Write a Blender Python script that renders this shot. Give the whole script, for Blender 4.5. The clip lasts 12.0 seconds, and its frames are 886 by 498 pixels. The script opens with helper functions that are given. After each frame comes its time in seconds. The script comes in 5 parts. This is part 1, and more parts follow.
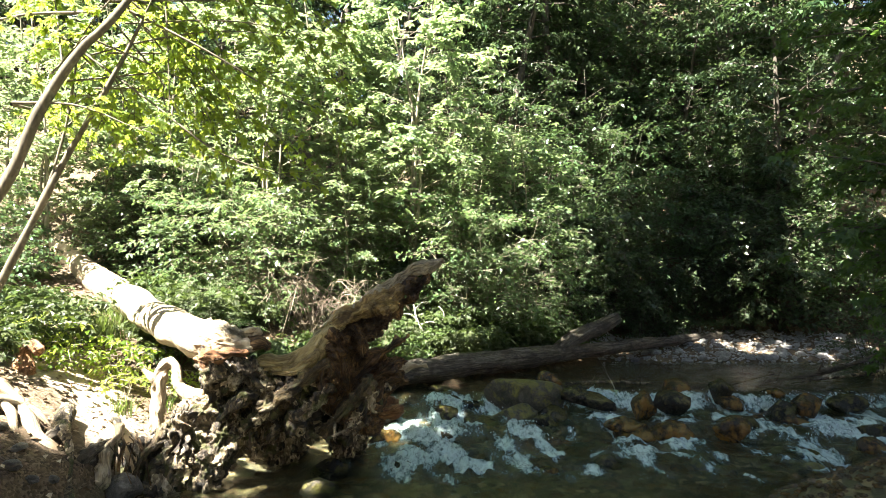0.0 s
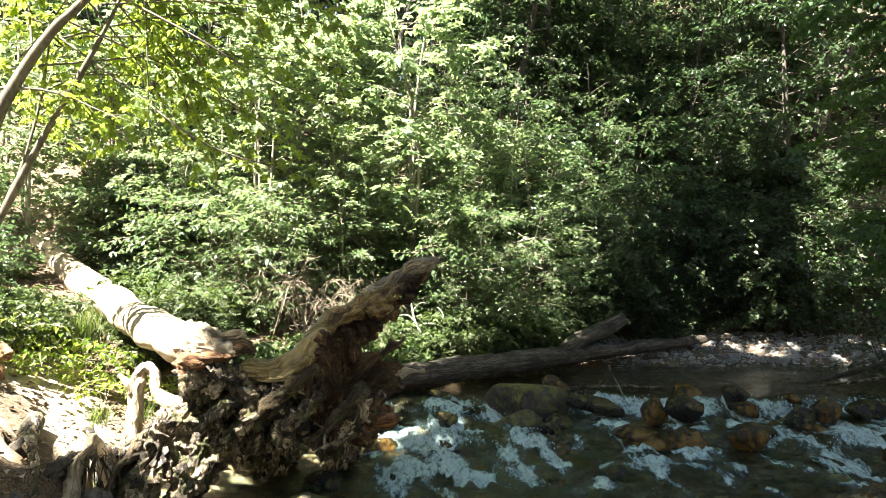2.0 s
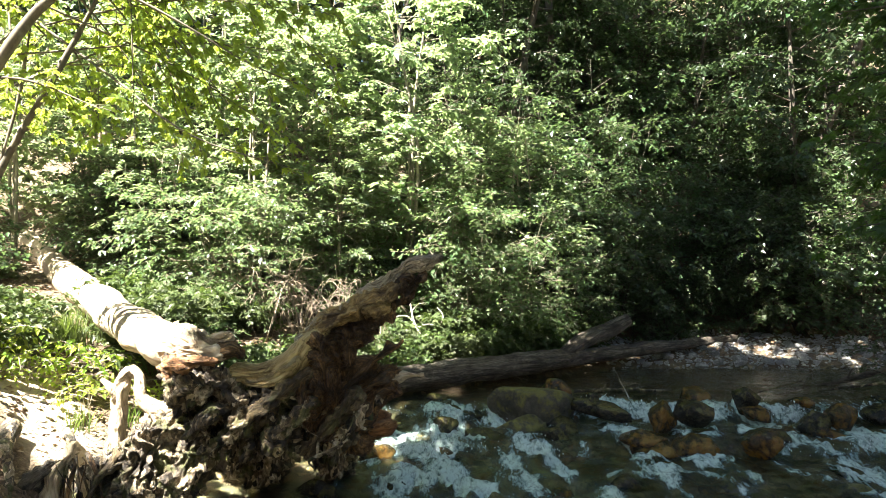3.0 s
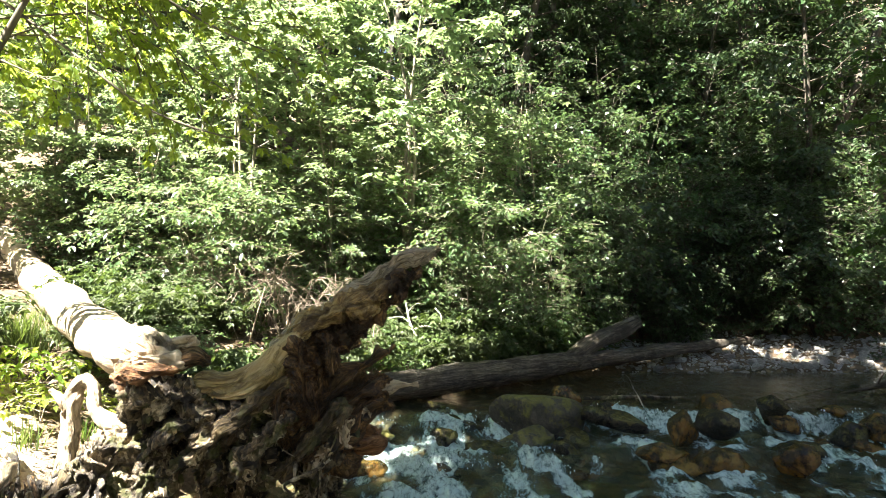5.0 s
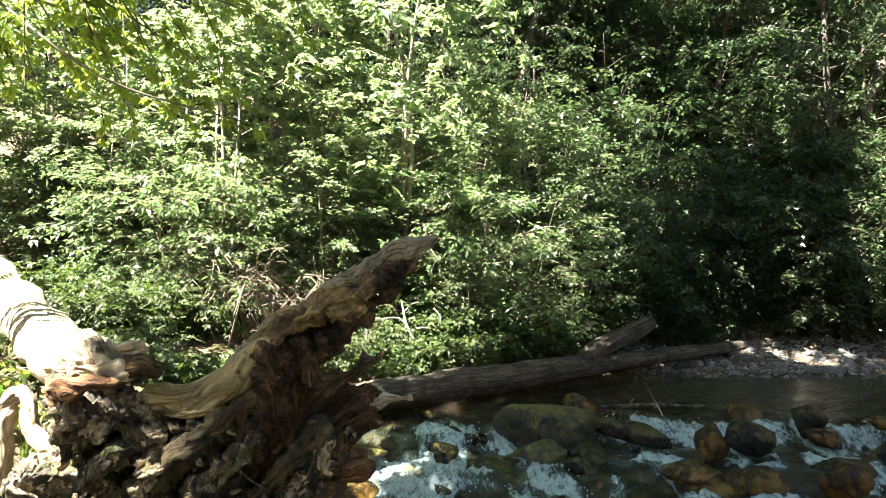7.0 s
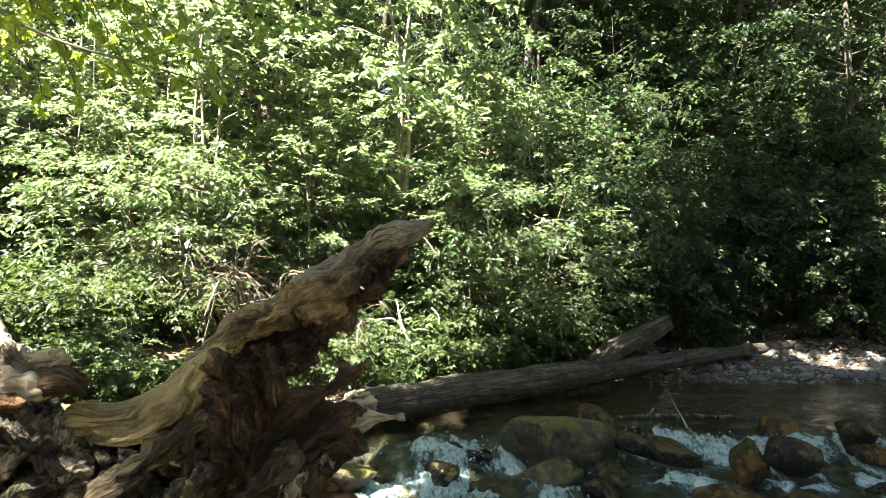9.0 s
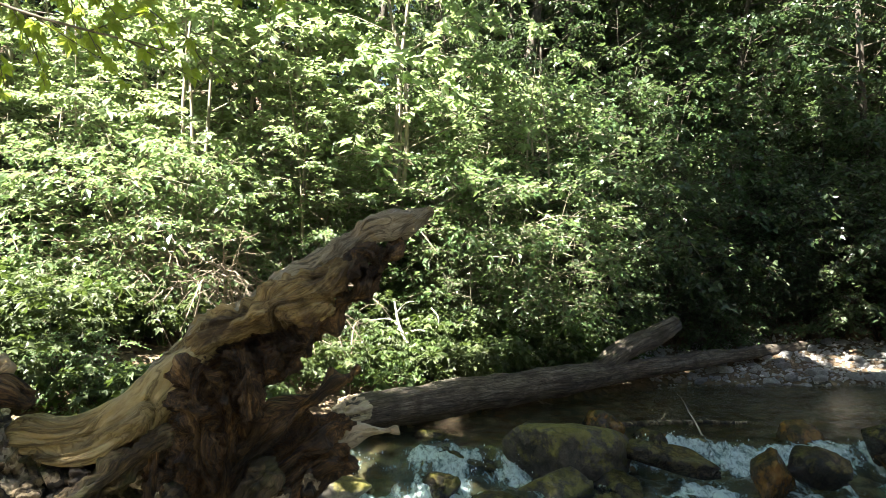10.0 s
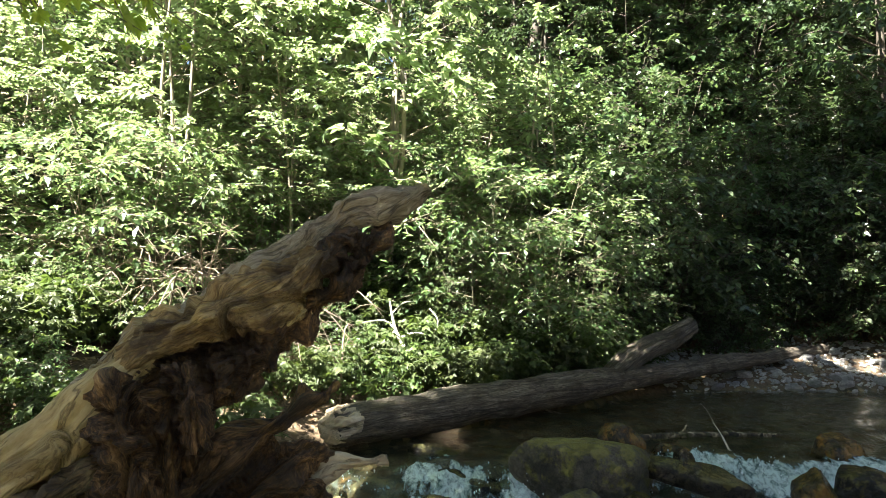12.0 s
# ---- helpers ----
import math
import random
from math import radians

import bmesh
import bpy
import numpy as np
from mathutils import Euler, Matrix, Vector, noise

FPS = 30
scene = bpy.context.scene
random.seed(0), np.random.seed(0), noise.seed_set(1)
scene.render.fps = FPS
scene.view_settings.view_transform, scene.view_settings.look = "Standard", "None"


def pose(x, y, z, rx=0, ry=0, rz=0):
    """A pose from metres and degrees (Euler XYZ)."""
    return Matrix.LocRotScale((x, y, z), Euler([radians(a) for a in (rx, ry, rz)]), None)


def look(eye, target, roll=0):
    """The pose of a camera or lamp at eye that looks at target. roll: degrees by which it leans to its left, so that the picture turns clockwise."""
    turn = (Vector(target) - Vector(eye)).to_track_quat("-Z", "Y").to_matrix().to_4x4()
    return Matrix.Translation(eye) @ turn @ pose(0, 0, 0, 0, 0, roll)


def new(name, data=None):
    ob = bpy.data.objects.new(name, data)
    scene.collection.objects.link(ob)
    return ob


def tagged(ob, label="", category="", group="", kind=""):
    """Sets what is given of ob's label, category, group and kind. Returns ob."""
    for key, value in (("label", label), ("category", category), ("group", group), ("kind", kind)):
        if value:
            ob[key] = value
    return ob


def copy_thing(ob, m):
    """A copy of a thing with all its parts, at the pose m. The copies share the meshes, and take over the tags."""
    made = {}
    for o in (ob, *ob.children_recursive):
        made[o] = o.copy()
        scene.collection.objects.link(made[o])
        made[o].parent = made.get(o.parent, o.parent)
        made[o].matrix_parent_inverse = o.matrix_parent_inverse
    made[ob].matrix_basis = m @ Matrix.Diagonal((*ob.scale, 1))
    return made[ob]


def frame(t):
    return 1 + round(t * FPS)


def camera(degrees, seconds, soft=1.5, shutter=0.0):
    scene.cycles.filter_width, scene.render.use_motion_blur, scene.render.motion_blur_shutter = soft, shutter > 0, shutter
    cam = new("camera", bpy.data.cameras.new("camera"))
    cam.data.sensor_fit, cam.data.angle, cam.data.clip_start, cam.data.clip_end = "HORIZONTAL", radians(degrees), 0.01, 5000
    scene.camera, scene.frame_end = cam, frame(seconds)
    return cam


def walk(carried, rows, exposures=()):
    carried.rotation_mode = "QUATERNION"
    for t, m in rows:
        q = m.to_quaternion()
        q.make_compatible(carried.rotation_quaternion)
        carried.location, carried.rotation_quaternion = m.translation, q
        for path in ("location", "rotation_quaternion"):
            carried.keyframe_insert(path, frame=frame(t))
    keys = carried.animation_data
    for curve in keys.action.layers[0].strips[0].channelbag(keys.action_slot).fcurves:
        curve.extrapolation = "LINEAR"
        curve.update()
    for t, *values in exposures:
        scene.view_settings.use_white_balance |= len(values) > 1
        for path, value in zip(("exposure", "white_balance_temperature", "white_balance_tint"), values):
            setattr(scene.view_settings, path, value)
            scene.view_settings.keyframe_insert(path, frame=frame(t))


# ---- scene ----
cam = camera(70.0, 12.0, soft=0.9)
EYE, TILT = 2.0, 3.5
# seconds, right, ahead, up (metres from the first eye), yaw, pitch, roll
ROWS = [
    (0.0, 0.0000, 0.0000, 0.0000, -0.000, -0.000, -0.000),
    (0.5, 0.0019, 0.0842, -0.0067, -0.011, 0.006, 0.000),
    (1.0, 0.0050, 0.2060, -0.0170, -0.017, 0.017, -0.000),
    (1.5, 0.0070, 0.3219, -0.0269, -0.023, 0.028, -0.000),
    (2.0, 0.0084, 0.4750, -0.0415, -0.034, 0.057, 0.000),
    (2.5, 0.0082, 0.6129, -0.0504, -0.045, 0.068, -0.010),
    (3.0, 0.0079, 0.7910, -0.0677, -0.045, 0.102, -0.000),
    (5.0, 0.0283, 1.5270, -0.1409, -0.091, 0.181, 0.010),
    (5.5, 0.0331, 1.7064, -0.1570, -0.096, 0.181, 0.010),
    (6.0, 0.0355, 1.9259, -0.1788, -0.108, 0.187, 0.020),
    (6.5, 0.0377, 2.1087, -0.1963, -0.113, 0.198, 0.020),
    (7.0, 0.0382, 2.3286, -0.2155, -0.113, 0.187, 0.010),
    (9.0, 0.0470, 3.1395, -0.2911, -0.142, 0.193, 0.030),
    (9.5, 0.0482, 3.3231, -0.3074, -0.153, 0.187, 0.020),
    (10.0, 0.0506, 3.5422, -0.3281, -0.164, 0.187, 0.030),
    (10.5, 0.0518, 3.7254, -0.3434, -0.176, 0.193, 0.030),
    (11.0, 0.0494, 3.9415, -0.3576, -0.187, 0.244, 0.030),
    (11.5, 0.0509, 4.0765, -0.3682, -0.187, 0.266, 0.020),
    (12.0, 0.0550, 4.1737, -0.3799, -0.187, 0.215, 0.010),
]
walk(cam, [(t, pose(0, 0, EYE, TILT, 0, 0) @ pose(x, y, z, 90 + pitch, roll, yaw)) for t, x, y, z, yaw, pitch, roll in ROWS],
     exposures=[(0.0, 3.78), (5.0, 3.82), (12.0, 3.9)])

# ---- world and sun ----
TO_SUN = Vector((-0.40, -0.34, 0.85)).normalized()
world = bpy.data.worlds.new("world")
scene.world = world
world.use_nodes = True
wn = world.node_tree
sky = wn.nodes.new("ShaderNodeTexSky")
sky.sky_type = "NISHITA"
sky.sun_disc = False
sky.sun_elevation = math.asin(TO_SUN.z)
sky.sun_rotation = math.atan2(TO_SUN.x, TO_SUN.y)
wn.links.new(sky.outputs[0], wn.nodes["Background"].inputs[0])
wn.nodes["Background"].inputs[1].default_value = 0.0195
sun_data = bpy.data.lights.new("sun", "SUN")
sun_data.energy, sun_data.angle, sun_data.color = 4.3, radians(0.53), (1.0, 0.94, 0.84)
sun = new("sun", sun_data)
sun.matrix_world = look(TO_SUN * 60, (0, 0, 0))


# ---- numeric helpers ----
PERM = np.random.default_rng(7).permutation(256)
VALS = np.random.default_rng(8).uniform(-1, 1, 256)


def vnoise(p):
    """Smooth value noise in -1..1 at the rows of p."""
    p = np.asarray(p, float)
    i = np.floor(p).astype(int)
    f = p - i
    f = f * f * (3 - 2 * f)
    out = np.zeros(len(p))
    for dx in (0, 1):
        for dy in (0, 1):
            for dz in (0, 1):
                h = PERM[(PERM[(PERM[(i[:, 0] + dx) & 255] + i[:, 1] + dy) & 255] + i[:, 2] + dz) & 255]
                w = (f[:, 0] if dx else 1 - f[:, 0]) * (f[:, 1] if dy else 1 - f[:, 1]) * (f[:, 2] if dz else 1 - f[:, 2])
                out += w * VALS[h]
    return out


def fbm(p, octaves=4, gain=0.5):
    p = np.asarray(p, float)
    out, amp = np.zeros(len(p)), 1.0
    for k in range(octaves):
        out += amp * vnoise(p * 2.03 ** k + 17.3 * k)
        amp *= gain
    return out


def step(a, b, x):
    t = np.clip((x - a) / (b - a), 0, 1)
    return t * t * (3 - 2 * t)


def unit(v):
    return v / np.maximum(np.linalg.norm(v, axis=-1, keepdims=True), 1e-9)


class Soup:
    """Collects vertices and faces, and links them as one mesh."""

    def __init__(self):
        self.v, self.f, self.n = [], [], 0

    def add(self, verts, *faces):
        verts = np.asarray(verts, float)
        self.v.append(verts)
        for f in faces:
            self.f.append(np.asarray(f, int) + self.n)
        self.n += len(verts)
        return self

    def mesh(self, name, material, smooth=True, attrs=None):
        me = bpy.data.meshes.new(name)
        v = np.concatenate(self.v)
        me.vertices.add(len(v))
        me.vertices.foreach_set("co", v.ravel())
        loops = np.concatenate([f.ravel() for f in self.f])
        sizes = np.concatenate([np.full(len(f), f.shape[1]) for f in self.f])
        me.loops.add(len(loops))
        me.loops.foreach_set("vertex_index", loops)
        me.polygons.add(len(sizes))
        me.polygons.foreach_set("loop_start", np.concatenate([[0], np.cumsum(sizes)[:-1]]))
        me.polygons.foreach_set("use_smooth", np.full(len(sizes), smooth))
        for key, val in (attrs or {}).items():
            val = np.asarray(val, float)
            a = me.attributes.new(key, "FLOAT" if val.ndim == 1 else "FLOAT_VECTOR", "POINT")
            a.data.foreach_set("value" if val.ndim == 1 else "vector", val.ravel())
        me.update(calc_edges=True)
        me.validate()
        me.materials.append(material)
        return me


def thing(name, label, category, at=(0, 0, 0), group="", kind=""):
    ob = tagged(new(name), label, category, group, kind)
    ob.location = at
    return ob


def put_part(name, me, parent, label="", kind=""):
    ob = new(name, me)
    ob.parent = parent
    return tagged(ob, label, kind=kind)


def spline(pts, n):
    """n points along a smooth curve through pts (rows may carry a radius too)."""
    p = np.asarray(pts, float)
    q = np.vstack([2 * p[0] - p[1], p, 2 * p[-1] - p[-2]])
    t = np.linspace(0, len(p) - 1, n)
    i = np.minimum(t.astype(int), len(p) - 2)
    f = (t - i)[:, None]
    a, b, c, d = q[i], q[i + 1], q[i + 2], q[i + 3]
    return 0.5 * (2 * b + (c - a) * f + (2 * a - 5 * b + 4 * c - d) * f ** 2 + (3 * b - a - 3 * c + d) * f ** 3)


def tube(path, radii, sides, cap=True):
    """Vertices, quads and cap triangles of a tapered tube."""
    path = np.asarray(path, float)
    n = len(path)
    radii = np.broadcast_to(radii, n)
    tang = unit(np.gradient(path, axis=0))
    ref = np.array([0.0, 0.0, 1.0]) if abs(tang[0, 2]) < 0.8 else np.array([1.0, 0.0, 0.0])
    side = np.zeros((n, 3))
    s = unit(np.cross(tang[0], ref))
    for k in range(n):
        s = unit(s - tang[k] * np.dot(s, tang[k]))
        side[k] = s
    up = np.cross(side, tang)
    ang = np.arange(sides) * 2 * np.pi / sides
    ring = side[:, None] * np.cos(ang)[None, :, None] + up[:, None] * np.sin(ang)[None, :, None]
    v = (path[:, None] + ring * radii[:, None, None]).reshape(-1, 3)
    i, j = np.meshgrid(np.arange(n - 1), np.arange(sides), indexing="ij")
    a, b = (i * sides + j).ravel(), (i * sides + (j + 1) % sides).ravel()
    quads = np.stack([a, b, b + sides, a + sides], 1)
    if not cap:
        return v, quads
    v = np.vstack([v, path[:1], path[-1:]])
    j = np.arange(sides)
    k = (j + 1) % sides
    e = (n - 1) * sides
    tris = np.vstack([np.stack([k, j, np.full(sides, n * sides)], 1), np.stack([e + j, e + k, np.full(sides, n * sides + 1)], 1)])
    return v, quads, tris


# ---- the lie of the land ----
BANK = np.array([(-2.6, -8), (-2.9, 0), (-3.3, 5.2), (-3.1, 6.2), (-3.0, 6.85), (-2.3, 7.55), (-1.7, 8.0), (-1.25, 8.8), (-1.0, 9.9), (0.2, 11.0),
                 (2.4, 12.6), (3.7, 13.3), (6.5, 13.3), (9.0, 13.2), (14, 14.5), (30, 19), (30, 13), (13, 10.8), (7.3, 9.9), (6.5, 8.2),
                 (4.9, 6.9), (3.1, 6.2), (2.9, 4), (3.2, 0), (3.2, -8)])


def shore(x, y):
    """Distance from the stream's edge: positive on land, negative in the water."""
    p = np.stack([np.ravel(x), np.ravel(y)], 1)
    a, b = BANK, np.roll(BANK, -1, axis=0)
    best, inside = np.full(len(p), 1e9), np.zeros(len(p), bool)
    for s, e in zip(a, b):
        d = e - s
        t = np.clip(((p - s) @ d) / (d @ d), 0, 1)
        best = np.minimum(best, np.linalg.norm(p - s - t[:, None] * d, axis=1))
        hit = ((s[1] > p[:, 1]) != (e[1] > p[:, 1])) & (p[:, 0] < d[0] * (p[:, 1] - s[1]) / (d[1] if abs(d[1]) > 1e-9 else 1e-9) + s[0])
        inside ^= hit
    return np.where(inside, -best, best).reshape(np.shape(x))


def level(x, y):
    """The stream's mean surface: a low pool, a riffle, a cascade and a higher pool."""
    w = 0.16 * np.sin(1.7 * x + 0.6) + 0.10 * np.sin(4.1 * x + 2)
    chute = np.exp(-((x + 0.15) / 0.6) ** 2)
    hi = step(9.44 - 0.75 * chute, 9.74 + 0.12 * chute, y + 0.7 * w)
    mid = step(8.15, 8.5, y + w)
    lo = step(6.8, 7.6, y - w)
    return 0.06 * lo + 0.11 * mid + 0.23 * hi + 0.012 * np.maximum(y - 10, 0)


def height(x, y):
    """The ground."""
    x, y = np.asarray(x, float), np.asarray(y, float)
    shape = x.shape
    x, y = x.ravel(), y.ravel()
    q = np.stack([x, y, 0 * x], 1)
    d = shore(x, y) + 0.12 * vnoise(q * 1.7)
    lev = level(x, np.clip(y, -10, 16))
    bed = lev - np.minimum(0.04 + 0.35 * np.maximum(-d, 0), 0.20 - 0.10 * step(5.9, 6.6, y) * step(10.2, 9.6, y) * step(-1.6, -0.8, x) + 0.05 * vnoise(q * 2.3))
    bar = step(3.0, 4.2, x) * step(12.2, 13.2, y) * step(11, 9, x)
    back = step(8.5, 12, y) * step(-2.5, 1.0, x)
    near = step(4.2, 2.5, y) * 1.0
    k1 = 0.50 * (1 - bar) + 0.22 * bar
    k1 = k1 * (1 - 0.6 * near * step(-1, 1, x))
    edge = 1.8
    slope = 0.20 + 0.72 * back + 0.25 * step(14, 18, y)
    dd = np.maximum(d, 0)
    scarp = step(-1.6, -2.4, x) * step(8.5, 7.2, y)
    land = lev + 0.04 * step(0, 0.1, dd) + 0.26 * scarp * step(0.05, 0.3, dd) + k1 * np.minimum(dd, edge) + slope * np.maximum(dd - edge, 0)
    land = np.where(land > 12, 12 + 14 * (1 - np.exp(-(land - 12) / 14)), land)
    land += (0.10 * vnoise(q * 0.9) + 0.05 * vnoise(q * 2.7) + 0.02 * vnoise(q * 8)) * step(0, 1.0, dd)
    land += 0.012 * vnoise(q * 9) * step(0, 0.1, dd)
    return np.where(d > 0, np.maximum(land, bed), bed).reshape(shape)


def gz(x, y):
    return float(height(np.array([x]), np.array([y]))[0])


# ---- materials ----
class Nodes:
    def __init__(self, name):
        self.m = bpy.data.materials.new(name)
        self.m.use_nodes = True
        self.t = self.m.node_tree
        self.t.nodes.clear()
        self.out = self.t.nodes.new("ShaderNodeOutputMaterial")

    def n(self, kind, ins=None, **props):
        nd = self.t.nodes.new("ShaderNode" + kind)
        for k, v in props.items():
            setattr(nd, k, v)
        for k, v in (ins or {}).items():
            self.link(v, nd.inputs[k])
        return nd

    def link(self, v, sock):
        if isinstance(v, bpy.types.NodeSocket):
            self.t.links.new(v, sock)
        elif isinstance(v, bpy.types.Node):
            self.t.links.new(v.outputs[0], sock)
        else:
            sock.default_value = v

    def ramp(self, fac, stops):
        r = self.n("ValToRGB", {0: fac})
        e = r.color_ramp.elements
        while len(e) < len(stops):
            e.new(0.5)
        for el, (p, c) in zip(e, stops):
            el.position = p
            el.color = (*c, 1) if len(c) == 3 else c
        return r.outputs[0]

    def noise(self, vec, scale, detail=4, rough=0.55, dist=0.0):
        return self.n("TexNoise", {"Vector": vec, "Scale": scale, "Detail": detail, "Roughness": rough, "Distortion": dist}).outputs[0]

    def mix(self, fac, a, b, mode="MIX"):
        nd = self.n("Mix", data_type="RGBA", blend_type=mode)
        self.link(fac, nd.inputs[0])
        self.link((*a, 1) if isinstance(a, tuple) and len(a) == 3 else a, nd.inputs[6])
        self.link((*b, 1) if isinstance(b, tuple) and len(b) == 3 else b, nd.inputs[7])
        return nd.outputs[2]

    def math(self, op, a, b=0.0):
        return self.n("Math", {0: a, 1: b}, operation=op).outputs[0]

    def bump(self, h, strength, dist, normal=None):
        ins = {"Height": h, "Strength": strength, "Distance": dist}
        if normal is not None:
            ins["Normal"] = normal
        return self.n("Bump", ins).outputs[0]

    def bsdf(self, color, rough, normal=None, **extra):
        ins = {"Base Color": (*color, 1) if isinstance(color, tuple) and len(color) == 3 else color, "Roughness": rough}
        if normal is not None:
            ins["Normal"] = normal
        ins.update({k.replace("_", " "): v for k, v in extra.items()})
        return self.n("BsdfPrincipled", ins).outputs[0]

    def done(self, shader):
        self.t.links.new(shader, self.out.inputs[0])
        return self.m

    def coord(self):
        return self.n("TexCoord").outputs["Object"]

    def place(self):
        return self.n("NewGeometry").outputs["Position"]

    def island(self):
        return self.n("NewGeometry").outputs["Random Per Island"]

    def chance(self):
        return self.n("ObjectInfo").outputs["Random"]


def leaf_material(name, dark, light, glow, gloss=0.38, trans=0.42, shine=0.4):
    """Thin leaves: green that varies leaf by leaf and plant by plant, light passing through."""
    k = Nodes(name)
    tone = k.mix(k.math("POWER", k.island(), 1.5), dark, light)
    hue = k.n("HueSaturation", {"Hue": k.math("ADD", k.math("MULTIPLY", k.chance(), 0.035), 0.483),
                                "Saturation": k.math("ADD", k.math("MULTIPLY", k.chance(), 0.25), 0.85),
                                "Value": k.math("ADD", k.math("MULTIPLY", k.chance(), 0.35), 0.8), "Color": tone}).outputs[0]
    spots = k.noise(k.place(), 35, 2)
    col = k.mix(k.math("MULTIPLY", spots, 0.25), hue, (0.10, 0.09, 0.03))
    front = k.bsdf(col, gloss, Specular_IOR_Level=shine)
    thru = k.n("BsdfTranslucent", {"Color": k.mix(0.6, hue, glow)}).outputs[0]
    return k.done(k.n("MixShader", {0: trans, 1: front, 2: thru}).outputs[0])


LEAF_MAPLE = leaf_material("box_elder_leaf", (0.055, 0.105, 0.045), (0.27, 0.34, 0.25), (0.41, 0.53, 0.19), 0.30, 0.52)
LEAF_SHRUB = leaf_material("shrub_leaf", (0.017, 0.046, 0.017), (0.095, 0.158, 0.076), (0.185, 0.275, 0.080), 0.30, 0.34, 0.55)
# shrub leaf with sunlight put into its colour, for the lit strip
LEAF_SUNLIT = leaf_material("sunlit_shrub_leaf", (0.034, 0.080, 0.028), (0.175, 0.245, 0.14), (0.30, 0.42, 0.13), 0.30, 0.46, 0.5)
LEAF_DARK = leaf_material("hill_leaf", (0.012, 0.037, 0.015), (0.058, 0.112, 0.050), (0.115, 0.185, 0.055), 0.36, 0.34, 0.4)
LEAF_YOUNG = leaf_material("young_leaf", (0.10, 0.19, 0.030), (0.19, 0.30, 0.065), (0.56, 0.65, 0.085), 0.42, 0.70)
LEAF_HERB = leaf_material("herb_leaf", (0.030, 0.062, 0.016), (0.095, 0.135, 0.045), (0.14, 0.20, 0.035), 0.5, 0.36)
LEAF_BANK = leaf_material("bank_maple_leaf", (0.022, 0.075, 0.016), (0.075, 0.165, 0.042), (0.20, 0.36, 0.05), 0.36, 0.5, 0.35)
GRASS = leaf_material("grass_blade", (0.046, 0.095, 0.018), (0.115, 0.165, 0.048), (0.18, 0.25, 0.035), 0.45)


def bark_material(name, dark, light, scale, relief=0.012, lichen=0.0, rough=0.85):
    k = Nodes(name)
    p = k.coord()
    m = k.n("Mapping", {"Vector": p, "Scale": (1, 1, 0.22)}).outputs[0]
    grain = k.noise(m, scale, 6, 0.65, 0.4)
    broad = k.noise(p, 2.3, 3)
    col = k.ramp(grain, [(0.3, dark), (0.7, light)])
    col = k.mix(k.ramp(broad, [(0.4, (0, 0, 0)), (0.7, (0.5, 0.5, 0.5))]), col, tuple(c * 0.6 for c in dark))
    if lichen:
        col = k.mix(k.ramp(k.noise(p, 9, 5), [(0.55, (0, 0, 0)), (0.68, (lichen,) * 3)]), col, (0.30, 0.31, 0.22))
    return k.done(k.bsdf(col, rough, k.bump(grain, 0.8, relief)))


BARK = bark_material("grey_brown_bark", (0.03, 0.024, 0.018), (0.10, 0.082, 0.06), 14, 0.012, 0.25)
BARK_MID = bark_material("brown_sapling_bark", (0.07, 0.06, 0.04), (0.21, 0.18, 0.125), 18, 0.006, 0.3)
BARK_PALE = bark_material("pale_sapling_bark", (0.15, 0.13, 0.09), (0.34, 0.30, 0.22), 18, 0.006, 0.3)
TWIG = bark_material("dry_twig", (0.12, 0.09, 0.062), (0.37, 0.30, 0.225), 25, 0.003)
TWIG_WHITE = bark_material("bleached_twig", (0.42, 0.38, 0.32), (0.68, 0.64, 0.56), 25, 0.003)


def wood_material(name, stops, relief, scale=1.0, rough=0.75, moss=0.0, stain=(0.06, 0.035, 0.02), stained=0.5):
    """Weathered wood with fibres that follow the limb (the mesh carries the direction in 'fibre')."""
    k = Nodes(name)
    f = k.n("Attribute", attribute_name="fibre").outputs["Vector"]
    p = k.coord()
    grain = k.noise(f, 1.3 * scale, 7, 0.72, 0.6)
    fine = k.noise(f, 7.0 * scale, 6, 0.75, 0.3)
    col = k.ramp(k.math("ADD", k.math("MULTIPLY", grain, 0.6), k.math("MULTIPLY", fine, 0.4)), stops)
    split = k.math("ABSOLUTE", k.math("SUBTRACT", k.noise(f, 1.1 * scale, 4, 0.6, 0.8), 0.5))
    crack = k.ramp(split, [(0.0, (1, 1, 1)), (0.035, (0, 0, 0))])
    col = k.mix(k.math("MULTIPLY", crack, 0.55), col, tuple(c * 0.35 for c in stops[0][1]))
    blot = k.noise(p, 4.0, 6, 0.6, 0.6)
    col = k.mix(k.ramp(blot, [(0.44, (0, 0, 0)), (0.62, (stained,) * 3)]), col, stain)
    if moss:
        col = k.mix(k.ramp(k.noise(p, 6.5, 6), [(0.52, (0, 0, 0)), (0.62, (moss,) * 3)]), col, (0.09, 0.11, 0.025))
    h = k.math("SUBTRACT", k.math("ADD", grain, k.math("MULTIPLY", fine, 0.45)), k.math("MULTIPLY", crack, 0.5))
    nm = k.bump(h, 1.0, relief)
    return k.done(k.bsdf(col, rough, nm))


